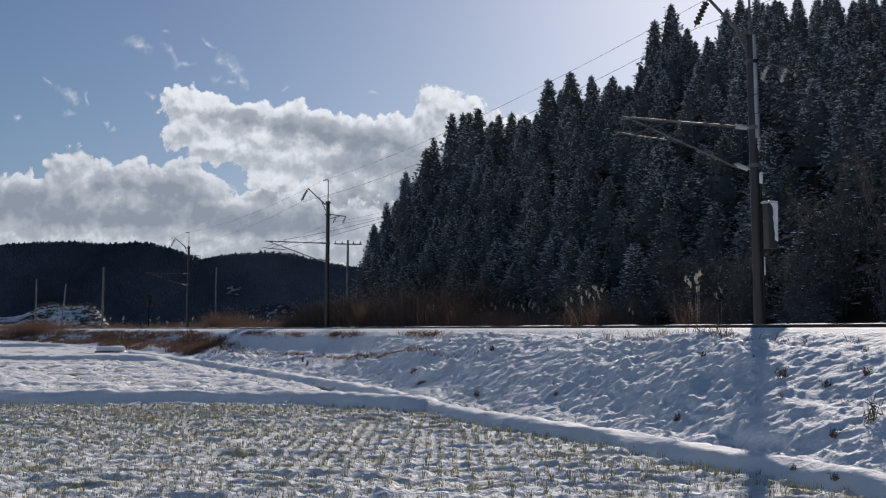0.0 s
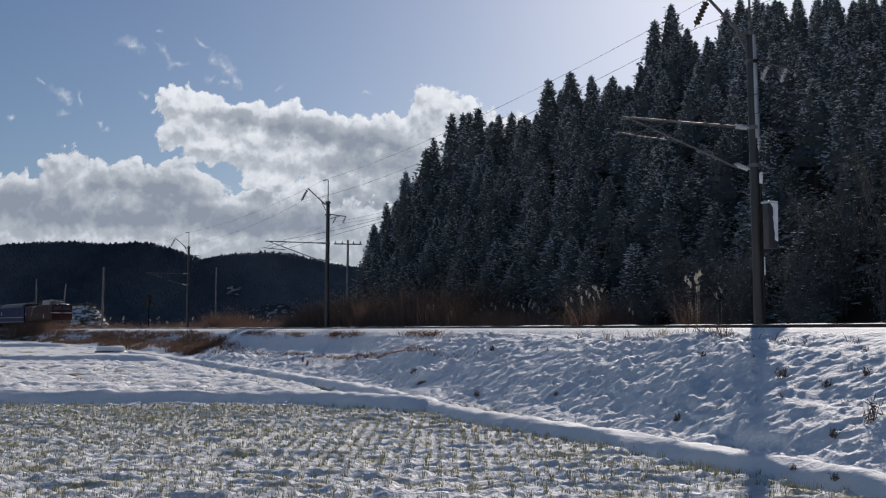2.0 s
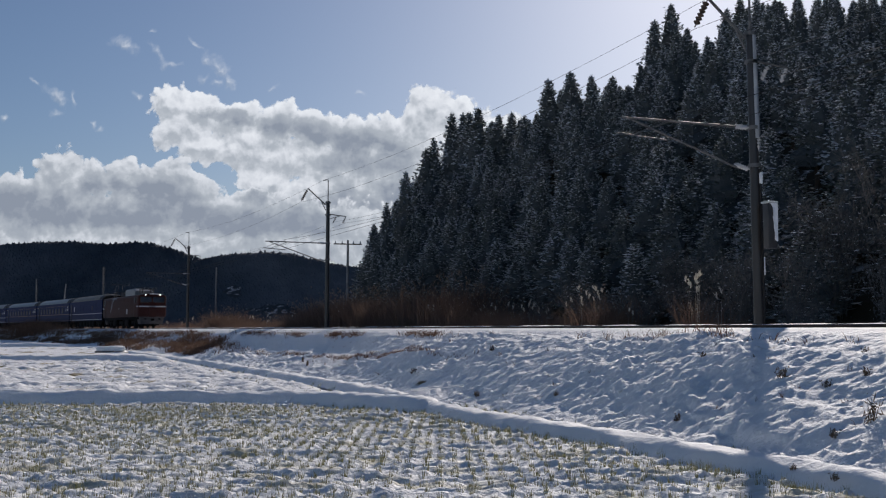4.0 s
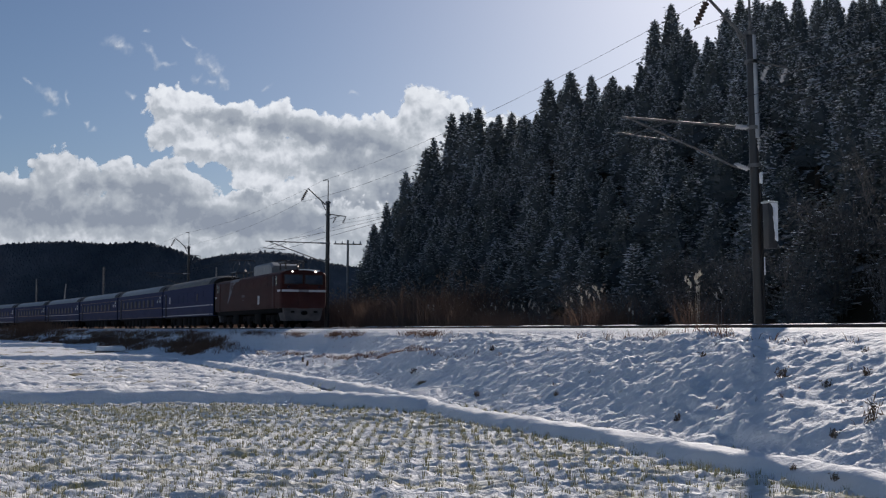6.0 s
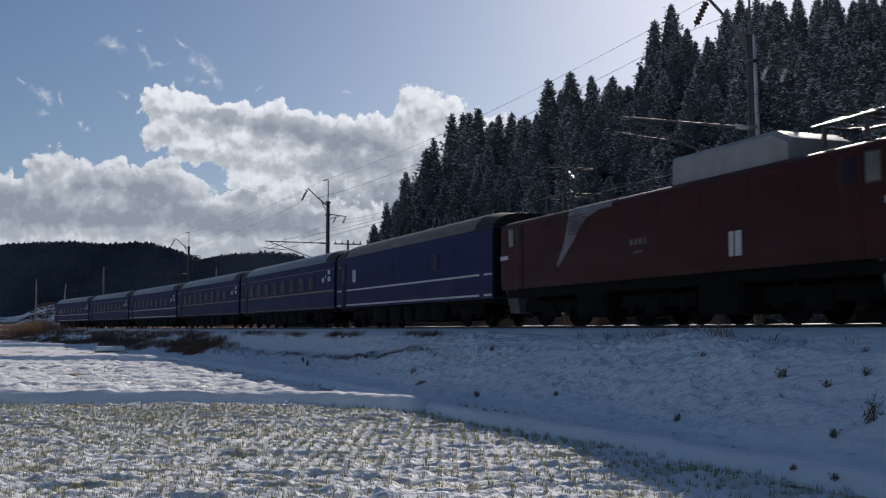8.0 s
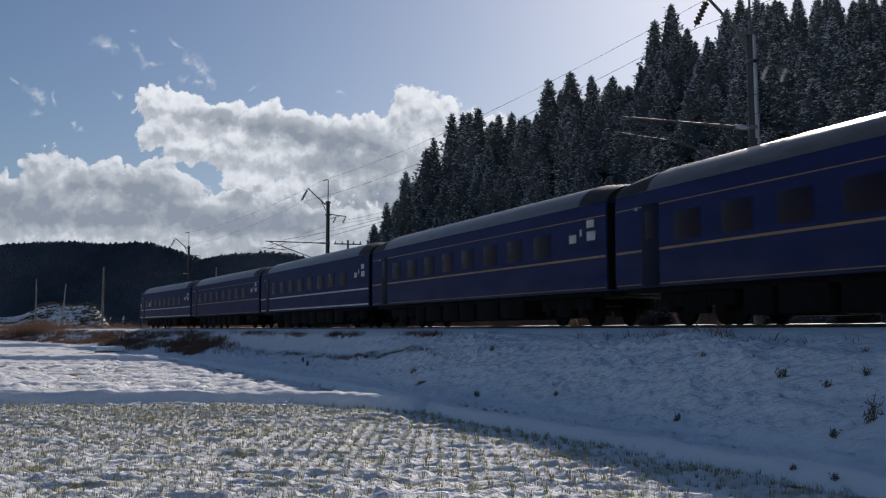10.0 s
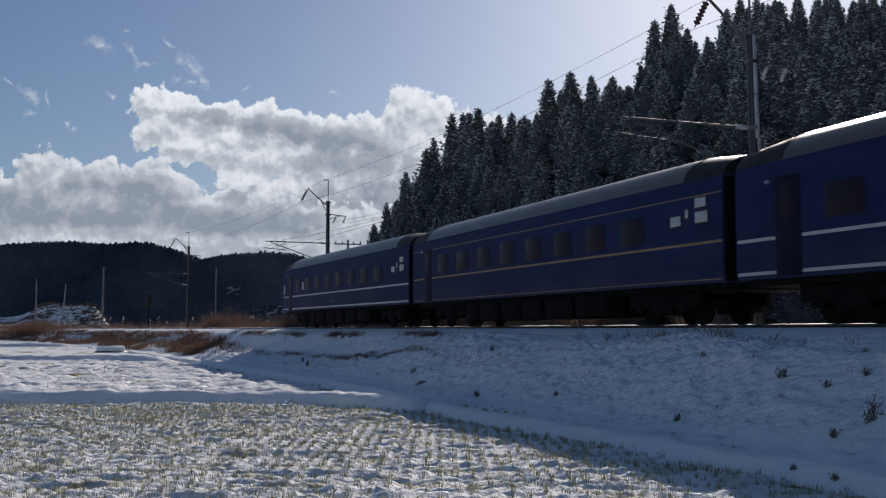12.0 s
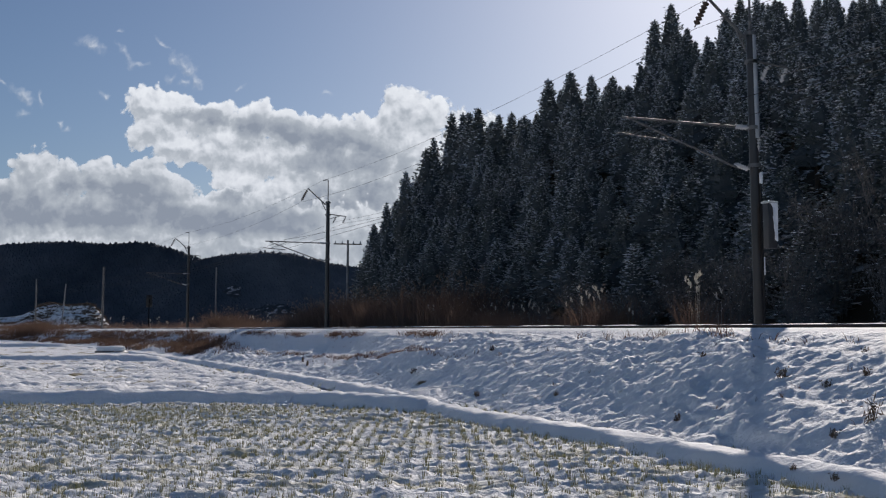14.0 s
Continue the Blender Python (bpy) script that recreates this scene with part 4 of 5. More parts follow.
def grasses():
    rs = np.random.RandomState(21)
    plain, few, rich = pampas(1, 0, 1.5), pampas(2, 2, 1.7), pampas(3, 9, 2.0)
    used = set()

    def put(src, s, v, z, k):
        x, y = line(s, v)
        m = Matrix.LocRotScale((float(x), float(y), z), Euler((0, 0, rs.rand() * 6.28)), (k, k, k))
        ob = src if src.name not in used else copy_thing(src, Matrix())
        used.add(src.name)
        ob.matrix_basis = m
    put(rich, -10.3, -5.2, 1.25, 0.98)
    put(few, -11.5, -5.3, 1.25, 0.95)
    put(rich, -2.7, -5.4, 1.25, 0.92)
    put(few, -5.6, -5.3, 1.2, 0.7)
    for s in np.arange(-4, 72, 0.27):
        v = -4.2 - 3.8 * rs.rand()
        tall = (0.55 + 0.5 * rs.rand() + 0.9 * float(vnoise(s * 0.22, 7.0, 1)) ** 1.5) * (1.4 if 6 < s < 34 else 1.05)
        plumed = rs.rand() < (0.2 if s < 6 else 0.14)
        put(few if plumed else plain, s + rs.normal(0, 0.3), v, 1.2, min(tall, 0.95) if plumed else tall)
    for s in np.arange(70, 190, 1.1):
        put(plain if rs.rand() < 0.8 else few, s + rs.normal(0, 0.8), -3.6 - 2.5 * rs.rand(), 1.2, 0.7 + 0.5 * rs.rand())
    # low weeds on the bank
    V, F = [], []
    for _ in range(3600):
        s = 25 + 160 * rs.rand() ** 1.3
        v = 2.6 + 3.4 * rs.rand()
        if vnoise(s * 0.16, v * 0.5, 2) < (0.38 if s < 60 else 0.36) or (s < 34 and v < 3.2):
            continue
        x, y = line(s, v)
        blades(rs, V, F, (float(x), float(y), float(bank_height(np.array(s), np.array(v)))), 14, 0.35, 0.42, 0.35, 0.014)
    for s0, v0, ds, dv, n, tall in ((124, 3.2, 9.0, 0.7, 420, 1.9), (74, 4.0, 11.0, 0.6, 130, 0.55), (42, 4.4, 7.0, 0.7, 170, 0.5), (27, 4.4, 4.0, 0.6, 90, 0.45)):
        for _ in range(n):
            s, v = s0 + ds * rs.normal(), v0 + dv * rs.normal()
            x, y = line(s, v)
            blades(rs, V, F, (float(x), float(y), float(bank_height(np.array(s), np.array(v)))), 10, 0.3, tall, 0.35, 0.012)
    for s0, v0, ds, n in ((8, 4.3, 5.0, 170), (-2, 4.4, 2.5, 120), (-7, 4.35, 2.5, 150), (-4.5, 2.6, 1.2, 80), (7, 2.6, 0.6, 60), (14, 2.6, 1.2, 60), (5, 2.5, 1.2, 50), (22, 2.7, 2.5, 110), (-21, 2.6, 2.5, 40)):
        for _ in range(n):
            s, v = s0 + ds * rs.normal(), v0 + 0.10 * rs.normal()
            x, y = line(s, v)
            blades(rs, V, F, (float(x), float(y), float(bank_height(np.array(s), np.array(v)))), 6, 0.12, 0.19 if v0 > 3 else 0.30, 0.4, 0.007)
    for _ in range(90):
        s, v = -34 + 40 * rs.rand(), 2.4 + 3.6 * rs.rand()
        x, y = line(s, v)
        blades(rs, V, F, (float(x), float(y), float(bank_height(np.array(s), np.array(v)))), 5 + int(12 * rs.rand() ** 3), 0.07, 0.16, 0.5, 0.005)
    tagged(new("bank_weeds", raw("bank_weeds", V, F, BANK_WEED, False)), "brown withered weeds standing in the bank's snow", "weeds", kind="stuff")


# ---- overhead line ----
MAST_S = (-58.5, -16.8, 25.1, 66.1, 106.6, 147.4, 188.0, 229.0)
POLE_V = -2.6
ARM_Z = 5.45
SPIKE, MAST = 9.6, 8.2        # heights over the rail


def mast(s, arm=True, box_on=False, plain=False, lean=0.0):
    x, y = line(s, POLE_V)
    root = thing("catenary_mast", "dark grey railway mast with bracket arms and insulators", "mast", "masts of the overhead line", place(s, POLE_V, RAIL))
    bm = bmesh.new()
    rod(bm, (0, lean, -1.2), (0, 0, MAST), 0.155, 0.115, 16)
    part("pole", bm, STEEL if plain else MASTSTEEL, root)
    if plain:
        return root
    bm = bmesh.new()
    rod(bm, (0, 0, -0.05), (0, 0, 0.05), 0.175, 0.175, 16)
    band = mesh_of("clamp_band", bm, STEEL)
    for z in (MAST - 0.1, MAST - 0.9, ARM_Z, ARM_Z - 1.05, 7.3):
        share("clamp_band", band, root, Matrix.Translation((0, lean * (1 - z / MAST), z)))
    bm = bmesh.new()
    rod(bm, (0, 0, MAST - 0.3), (0, 0, SPIKE), 0.04, 0.03)
    rod(bm, (0, 0, SPIKE), (0, -0.35, SPIKE - 0.06), 0.03, 0.03)
    part("top_spike", bm, STEEL, root)
    bm = bmesh.new()
    a, b = (0, -0.15, MAST - 0.25), (0, -1.35, MAST + 0.75)
    rod(bm, a, b, 0.045, 0.04)
    rod(bm, (0, -0.15, MAST - 0.6), (0, -0.5, MAST + 0.05), 0.03, 0.03)
    part("feeder_arm", bm, STEEL, root)
    bm = bmesh.new()
    p, q = Vector(b), Vector((0, -1.8, MAST - 0.1))
    rod(bm, p, q, 0.02, 0.02)
    for k in range(6):
        c = p.lerp(q, 0.18 + 0.13 * k)
        rod(bm, c, c + (q - p).normalized() * 0.06, 0.10, 0.05, 10)
    part("insulator_string", bm, RAILSTEEL, root, "dark brown insulator string")
    bm = bmesh.new()
    rod(bm, (0, 0.1, 7.35), (0, 1.25, 7.25), 0.035, 0.03)
    rod(bm, (0, 0.1, 7.05), (0, 0.8, 7.25), 0.02, 0.02)
    part("back_arm", bm, STEEL, root)
    for y in (0.55, 1.2):
        bm = bmesh.new()
        for k in range(4):
            rod(bm, (0.0, y - 0.05 * k, 7.19 - 0.1 * k), (0.0, y - 0.05 * k - 0.03, 7.13 - 0.1 * k), 0.07, 0.04, 10)
        part("insulator", bm, PORCELAIN, root)
    if arm:
        bm = bmesh.new()
        rod(bm, (0, -0.5, ARM_Z), (0, -4.1, ARM_Z + 0.0), 0.035, 0.03)
        rod(bm, (0, -0.55, ARM_Z - 1.12), (0, -3.85, ARM_Z - 0.02), 0.035, 0.03)
        rod(bm, (0, -2.7, ARM_Z - 0.02), (0, -3.7, ARM_Z - 0.42), 0.02, 0.02)
        rod(bm, (0, -2.75, ARM_Z - 0.52), (0, -4.25, ARM_Z - 0.42), 0.022, 0.022)
        part("cantilever_arm", bm, MASTSTEEL if s > 50 else STEEL, root)
        for z in (ARM_Z, ARM_Z - 1.15):
            bm = bmesh.new()
            dz = 0.0 if z == ARM_Z else 0.11
            for k in range(5):
                rod(bm, (0, -0.2 - 0.075 * k, z + dz * k * 0.2), (0, -0.25 - 0.075 * k, z + dz * k * 0.2 + 0.01), 0.075, 0.045, 10)
            rod(bm, (0, -0.1, z), (0, -0.6, z + dz), 0.03, 0.03)
            part("insulator", bm, PORCELAIN, root, "white ribbed insulator")
    if box_on:
        bm = bmesh.new()
        rod(bm, (0.10, 0.10, 5.15), (0.06, 0.05, MAST - 0.02), 0.085, 0.08, 12)
        part("conduit", bm, GALVANISED, root, "pale galvanised cable conduit")
        bm = bmesh.new()
        for k in range(3):
            rod(bm, (0.1, 0.13, 5.12 - 0.09 * k), (0.1, 0.13, 5.07 - 0.09 * k), 0.075, 0.05, 12)
        rod(bm, (0.1, 0.12, 5.2), (0.1, 0.13, 4.8), 0.03, 0.03, 8)
        part("cable_end", bm, PORCELAIN, root, "white ribbed cable end")
        bm = bmesh.new()
        box(bm, (0.12, 0.17, 4.05), (0.10, 0.10, 0.34), bevel=0.04)
        part("snow_crust", bm, SNOW_CLEAN, root, "snow clinging to the pole")
        bm = bmesh.new()
        box(bm, (0.12, 0.22, 1.62), (0.06, 0.05, 0.50), bevel=0.02)
        part("snow_crust", bm, SNOW_CLEAN, root, "snow clinging to the pole")
        bm = bmesh.new()
        rod(bm, (0.12, 0.20, 0.2), (0.12, 0.15, 4.3), 0.03, 0.03, 8)
        part("cable", bm, RUBBER, root, "black cable strapped to the pole")
        bm = bmesh.new()
        box(bm, (0.52, 0.13, 2.68), (0.24, 0.30, 1.22), bevel=0.03)
        b = part("switch_box", bm, DARKGREY, root, "grey steel switch box hung on the pole")
        bm = bmesh.new()
        box(bm, (0.52, 0.13, 3.32), (0.30, 0.36, 0.06), bevel=0.02)
        part("lid", bm, WHITE, b, "snow-whitened lid")
        bm = bmesh.new()
        pts = [(0.28, 3.29), (0.06, 3.29), (0.14, 3.16), (0.15, 3.0), (0.13, 2.9), (0.16, 2.75), (0.16, 2.6), (0.19, 2.5), (0.18, 2.3), (0.27, 2.26)]
        loft(bm, [[(0.638 + d, a, b) for a, b in pts] for d in (0.0, 0.03)])
        part("snow_crust", bm, SNOW_CLEAN, b, "snow clinging to the box side")
    return root


def wire(name, pts, r, label, material=None):
    cu = bpy.data.curves.new(name, "CURVE")
    cu.dimensions, cu.bevel_depth, cu.bevel_resolution, cu.use_fill_caps = "3D", r, 1, True
    sp = cu.splines.new("POLY")
    sp.points.add(len(pts) - 1)
    for p, c in zip(sp.points, pts):
        p.co = (*c, 1)
    cu.materials.append(material or WIRE)
    return tagged(new(name, cu), label, "wire", "wires of the overhead line")


def run_wire(name, v, z, sag, r, label, stagger=0.0):
    """A wire hung from mast to mast."""
    pts = []
    for k in range(len(MAST_S) - 1):
        a, b = MAST_S[k], MAST_S[k + 1]
        xa, ya = line(a, v + stagger * (-1) ** k)
        xb, yb = line(b, v - stagger * (-1) ** k)
        for f in np.linspace(0, 1, 13)[:-1]:
            pts.append((float(xa + (xb - xa) * f), float(ya + (yb - ya) * f), RAIL + z - 4 * sag * f * (1 - f)))
    return wire(name, pts, r, label)


def overhead_line():
    for k, s in enumerate(MAST_S):
        mast(s, box_on=(k == 1), plain=(k > 3), lean=0.13 if k == 1 else 0.0)
    run_wire("contact_wire", 0.0, 5.0, 0.0, 0.008, "grooved copper contact wire over the track", 0.2)
    run_wire("messenger_wire", 0.0, 5.6, 0.45, 0.008, "steel messenger wire above the contact wire", 0.2)
    run_wire("ground_wire", POLE_V + 0.35, SPIKE - 0.06, 0.5, 0.006, "earth wire along the mast tops")
    run_wire("feeder_wire", POLE_V + 1.8, MAST - 0.15, 0.6, 0.006, "feeder wire below the insulator strings")
    run_wire("signal_wire", POLE_V - 0.45, 6.85, 0.5, 0.006, "thin wire behind the masts")
    run_wire("signal_wire", POLE_V - 1.1, 6.8, 0.55, 0.006, "thin wire behind the masts")
    for v, z, sag in ((-0.55, 7.55, 0.35), (-0.95, 7.0, 0.5), (-1.3, 6.55, 0.55)):
        pts = []
        for f in np.linspace(0, 1, 14):
            x, y = line(MAST_S[1] + (MAST_S[0] - MAST_S[1]) * f, POLE_V + v)
            pts.append((float(x), float(y), RAIL + z - 4 * sag * f * (1 - f)))
        wire("service_wire", pts, 0.007, "bare bright service wire glinting in the sun", BRIGHTWIRE)


def utility_pole(x, d, z, lean, arm, base=1.0):
    root = thing("utility_pole", "slim grey utility pole standing in dry grass", "pole", "utility poles", pose(x, d, 0, 0, lean, 12))
    bm = bmesh.new()
    rod(bm, (0, 0, base - 1.2), (0, 0, z), 0.14, 0.10, 10)
    part("pole", bm, POLEGREY, root)
    if arm:
        bm = bmesh.new()
        box(bm, (0, 0, z - 0.35), (2.5, 0.1, 0.1), bevel=0.01)
        part("crossarm", bm, BARK, root, "dark crossarm")
        for a in (-1.1, -0.5, 0.5, 1.1):
            bm = bmesh.new()
            rod(bm, (a, 0, z - 0.3), (a, 0, z - 0.08), 0.06, 0.04, 8)
            part("insulator", bm, PORCELAIN, root)


def signal():
    d = 130.0
    x = -36.5
    root = thing("railway_signal", "black railway signal on a post beside the track", "signal", m=pose(x, d, 0))
    bm = bmesh.new()
    rod(bm, (0, 0, 1.0), (0, 0, 6.0), 0.07, 0.06)
    part("post", bm, UNDER, root)
    bm = bmesh.new()
    box(bm, (0, 0.05, 5.3), (0.75, 0.08, 1.5), bevel=0.03)
    part("target_board", bm, RUBBER, root, "black backing board")
    for z in (4.95, 5.65):
        bm = bmesh.new()
        rod(bm, (0, 0, z), (0, -0.25, z), 0.13, 0.13, 12)
        part("lamp_hood", bm, RUBBER, root)


def culvert():
    root = thing("culvert_head", "small concrete culvert head capped with snow", "culvert", m=pose(-23.8, 75, 0.08, 0, 0, 18))
    bm = bmesh.new()
    box(bm, (-0.35, -0.10, 0.00), (1.3, 1.1, 0.34), bevel=0.05)
    part("headwall", bm, CONCRETE, root, "grey concrete headwall below the snow")
    bm = bmesh.new()
    box(bm, (0.08, 0.05, 0.30), (2.0, 1.4, 0.36), bevel=0.17)
    part("snow_cap", bm, SNOW_CLEAN, root, "rounded cap of snow")


def weed(seed, tall):
    rs = np.random.RandomState(seed)
    root = thing("withered_weed", "dark withered weed clump standing in snow", "weed", "weeds on the bank")
    V, F = [], []
    for _ in range(13):
        a = rs.rand() * 6.28
        p = np.array([0.04 * math.cos(a), 0.04 * math.sin(a), -0.05])
        q = p + np.array([rs.normal(0, 0.16 * tall), rs.normal(0, 0.16 * tall), tall * (0.5 + 0.5 * rs.rand())])
        spikes(rs, p, q, 0.006, V, F)
        for _ in range(4):
            c = p + (q - p) * (0.2 + 0.8 * rs.rand())
            spikes(rs, c, c + rs.normal(0, 0.10 * tall + 0.01, 3), 0.010, V, F)
    ob = tagged(new("stem_tuft", raw("stem_tuft", V, F, WEED, False)), kind="stuff")
    ob.parent = root
    return root


WEED = surface("withered_stem", (0.10, 0.07, 0.045), (0.20, 0.14, 0.09), 3.0, 0.9)


def weeds_and_sticks():
    kinds = [weed(5, 0.50), weed(6, 0.30), weed(7, 0.16)]
    used = set()
    for s, v, k, f in ((-29.6, 5.2, 0, 0.95), (-26.6, 4.25, 1, 1.0), (-27.7, 4.3, 2, 1.2), (-29.4, 5.6, 2, 1.0), (-28.05, 3.84, 1, 0.8), (-24.0, 4.0, 2, 1.0), (-14.5, 4.2, 2, 1.3), (-21.1, 5.6, 2, 0.9), (-30.5, 7.15, 2, 0.6), (-31.3, 7.25, 2, 0.7), (-25.7, 5.6, 2, 1.2), (-27.2, 3.1, 2, 1.0), (-12.0, 5.6, 2, 1.5), (-17.5, 5.9, 2, 1.2)):
        x, y = line(s, v)
        z = float(bank_height(np.array(s), np.array(v))) if v < 6.6 else 0.15
        ob = kinds[k] if k not in used else copy_thing(kinds[k], Matrix())
        used.add(k)
        ob.matrix_basis = Matrix.LocRotScale((float(x), float(y), z), Euler((0, 0, 1.7 * s)), (f, f, f))
    # a snow-covered stick lying across the ditch, and two short stakes
    bm = bmesh.new()
    a, b = line(-17.0, 7.4), line(-16.6, 5.9)
    rod(bm, (float(a[0]), float(a[1]), 0.34), (float(b[0]), float(b[1]), 0.40), 0.035, 0.025, 7)
    tagged(new("fallen_stick", mesh_of("fallen_stick", bm, SNOW_CLEAN)), "fallen stick covered with snow in the ditch", "stick")
    for s, v, h in ((3.6, 5.0, 0.28), (0.9, 5.5, 0.20)):
        x, y = line(s, v)
        z = float(bank_height(np.array(s), np.array(v)))
        bm = bmesh.new()
        rod(bm, (float(x), float(y), z - 0.2), (float(x) + 0.03, float(y), z + h), 0.05, 0.045, 8)
        tagged(new("wooden_stake", mesh_of("wooden_stake", bm, BARK)), "short dark wooden stake at the foot of the bank", "stake")


# ---- the train ----
def side_profile(half, bottom, eave, crown, n=14):
    """Across a vehicle from one sill over the roof to the other: straight sides, then a rounded roof. The third point from either end is the edge of the roof."""
    pts = [(-half + 0.04, bottom), (-half, bottom + 0.25), (-half, eave)]
    for k in range(1, n):
        a = math.pi * k / n
        c = math.cos(a)
        pts.append((-half * math.copysign(abs(c) ** 0.75, c), eave + (crown - eave) * math.sin(a) ** 0.9))
    return pts + [(half, eave), (half, bottom + 0.25), (half - 0.04, bottom)]


def bogie(parent, x, wheelbase, radius, axles=2, label="dark running gear"):
    bm = bmesh.new()
    L = wheelbase / 2
    for y in (-0.98, 0.98):
        box(bm, (x, y, 0.62), (wheelbase + 1.0, 0.14, 0.34), bevel=0.03)
        box(bm, (x, y, 0.48), (0.9, 0.2, 0.42), bevel=0.03)
        for a in (-L, L):
            box(bm, (x + a, y, 0.46), (0.34, 0.2, 0.3), bevel=0.04)
            rod(bm, (x + a * 0.55, y, 0.45), (x + a * 0.55, y, 0.85), 0.09, 0.09, 8)
    box(bm, (x, 0, 0.68), (0.5, 2.0, 0.2), bevel=0.03)
    b = part("bogie", bm, UNDER, parent, label)
    for a in (-L, L):
        for y in (-0.57, 0.57):
            bm = bmesh.new()
            rod(bm, (x + a, y - 0.06, radius), (x + a, y + 0.06, radius), radius, radius, 24)
            rod(bm, (x + a, y - 0.075 * math.copysign(1, -y), radius), (x + a, y, radius), radius * 0.55, radius * 0.6, 16)
            part("wheel", bm, UNDER, b, "black steel wheel")
    return b


def logo(parent, x, z, size, y):
    """A plain white mark: two slim upright blocks."""
    bm = bmesh.new()
    for a, w, h in ((-0.24, 0.30, 1.0), (0.22, 0.42, 1.0)):
        box(bm, (x + a * size, y, z), (w * size, 0.012, h * size), bevel=0.004)
    part("logo", bm, WHITE, parent, "plain white company mark")


def window(parent, x, z, w, h, half, sides=(-1, 1), pane=None):
    for sd in sides:
        bm = bmesh.new()
        box(bm, (x, sd * (half + 0.002), z), (w + 0.07, 0.02, h + 0.07), bevel=0.008)
        f = part("window", bm, BLUE if pane is None and half > 1.43 else RUBBER, parent)
        bm = bmesh.new()
        box(bm, (x, sd * (half + 0.006), z), (w, 0.016, h), bevel=0.008)
        part("pane", bm, pane or GLASS, f)


def coach(style, length, label):
    root = thing("sleeping_coach" if style != "van" else "generator_van", label, "railway coach", "vehicles of the train")
    half, L = 1.45, length / 2 - 0.28
    full = side_profile(half, 0.94, 3.12, 4.05)
    bm = bmesh.new()
    body = full[:4] + full[-4:]
    loft(bm, [[(x, a, b) for a, b in body] for x in (-L, -L + 0.02, L - 0.02, L)])
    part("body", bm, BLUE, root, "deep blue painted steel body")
    # roof with lower, darker ends
    bm = bmesh.new()
    cap = [(a * 1.004, b + 0.004) for a, b in full[3:-3]]
    rings = []
    for x, k in ((-L, 0.74), (-L + 0.3, 0.80), (-L + 1.7, 1.0), (L - 1.7, 1.0), (L - 0.3, 0.80), (L, 0.74)):
        rings.append([(x, a, 3.34 + (b - 3.34) * k) for a, b in cap])
    loft(bm, rings)
    part("roof", bm, ROOFDIRTY if style == "van" else ROOFGREY, root, "weathered grey roof")
    for sd in (-1, 1):
        bm = bmesh.new()
        loft(bm, [[(sd * x, a * 1.003, 3.352 + (b - 3.34) * k) for a, b in cap] for x, k in ((L + 0.004, 0.745), (L - 0.3, 0.805), (L - 1.35, 0.96), (L - 1.55, 0.985))])
        part("roof_end", bm, ROOFEND, root, "black lowered roof end")
    bm = bmesh.new()
    for k in range(6 if style != "van" else 4):
        x = -L + 3 + k * (2 * L - 6) / (5 if style != "van" else 3)
        box(bm, (x, 0, 4.0), (0.7 if style != "van" else 2.2, 0.8, 0.14), bevel=0.04)
    part("roof_vents", bm, ROOFDIRTY if style == "van" else ROOFGREY, root)
    bm = bmesh.new()
    box(bm, (0, 0, 0.9), (2 * L - 0.3, 2.5, 0.2), bevel=0.02)
    part("underframe", bm, UNDER, root, "black underframe")
    rs = np.random.RandomState(int(length * 10) + len(style))
    x = -L + 5.2
    while x < L - 5.4:
        w = 0.9 + 1.1 * rs.rand()
        bm = bmesh.new()
        box(bm, (x + w / 2, 0, 0.58), (w, 2.5, 0.62 + 0.18 * rs.rand()), bevel=0.04)
        part("equipment_box", bm, UNDER, root)
        x += w + 0.1 + 0.3 * rs.rand()
    for s in (-1, 1):
        bogie(root, s * (L - 3.1), 2.1, 0.43)
        bm = bmesh.new()
        box(bm, (s * (L + 0.13), 0, 2.2), (0.28, 1.3, 2.3), bevel=0.05)
        part("gangway", bm, RUBBER, root, "black folding gangway")
        # black sheet on the end wall: the shade between coaches, built in
        bm = bmesh.new()
        box(bm, (s * (L + 0.008), 0, 2.15), (0.03, 2.8, 2.35), bevel=0.01)
        part("end_shade", bm, UNDER, root, "black sheet standing for shade on the end wall")
        bm = bmesh.new()
        rod(bm, (s * (L - 0.4), 0, 0.88), (s * (L + 0.4), 0, 0.88), 0.1, 0.1)
        part("coupler", bm, UNDER, root)
    # one dark door a side, at the rear; recess shade is in its colour
    door_x = -L + (1.75 if style != "van" else 1.25)
    for sd in (-1, 1):
        bm = bmesh.new()
        box(bm, (door_x, sd * (half + 0.001), 2.0), (0.80, 0.02, 2.05), bevel=0.01)
        d = part("door", bm, DOORSHADE, root, "dark blue folding door, the recess's shade in its colour")
        bm = bmesh.new()
        box(bm, (door_x, sd * (half + 0.008), 2.5), (0.42, 0.02, 0.7), bevel=0.01)
        part("pane", bm, GLASS, d)
        bm = bmesh.new()
        rod(bm, (door_x - 0.62, sd * (half - 0.02), 2.95), (door_x - 0.62, sd * (half + 0.05), 2.95), 0.05, 0.04, 10)
        part("marker_lamp", bm, FROST, root, "small white side lamp")
    # bands
    bands = {"white": ((1.77, 0.07, WHITE), (1.06, 0.07, WHITE)), "gold": ((2.98, 0.025, GOLD), (1.87, 0.06, GOLD), (1.02, 0.025, GOLD)), "van": ((1.77, 0.07, WHITE), (1.06, 0.07, WHITE))}[style if style != "rear" else "white"]
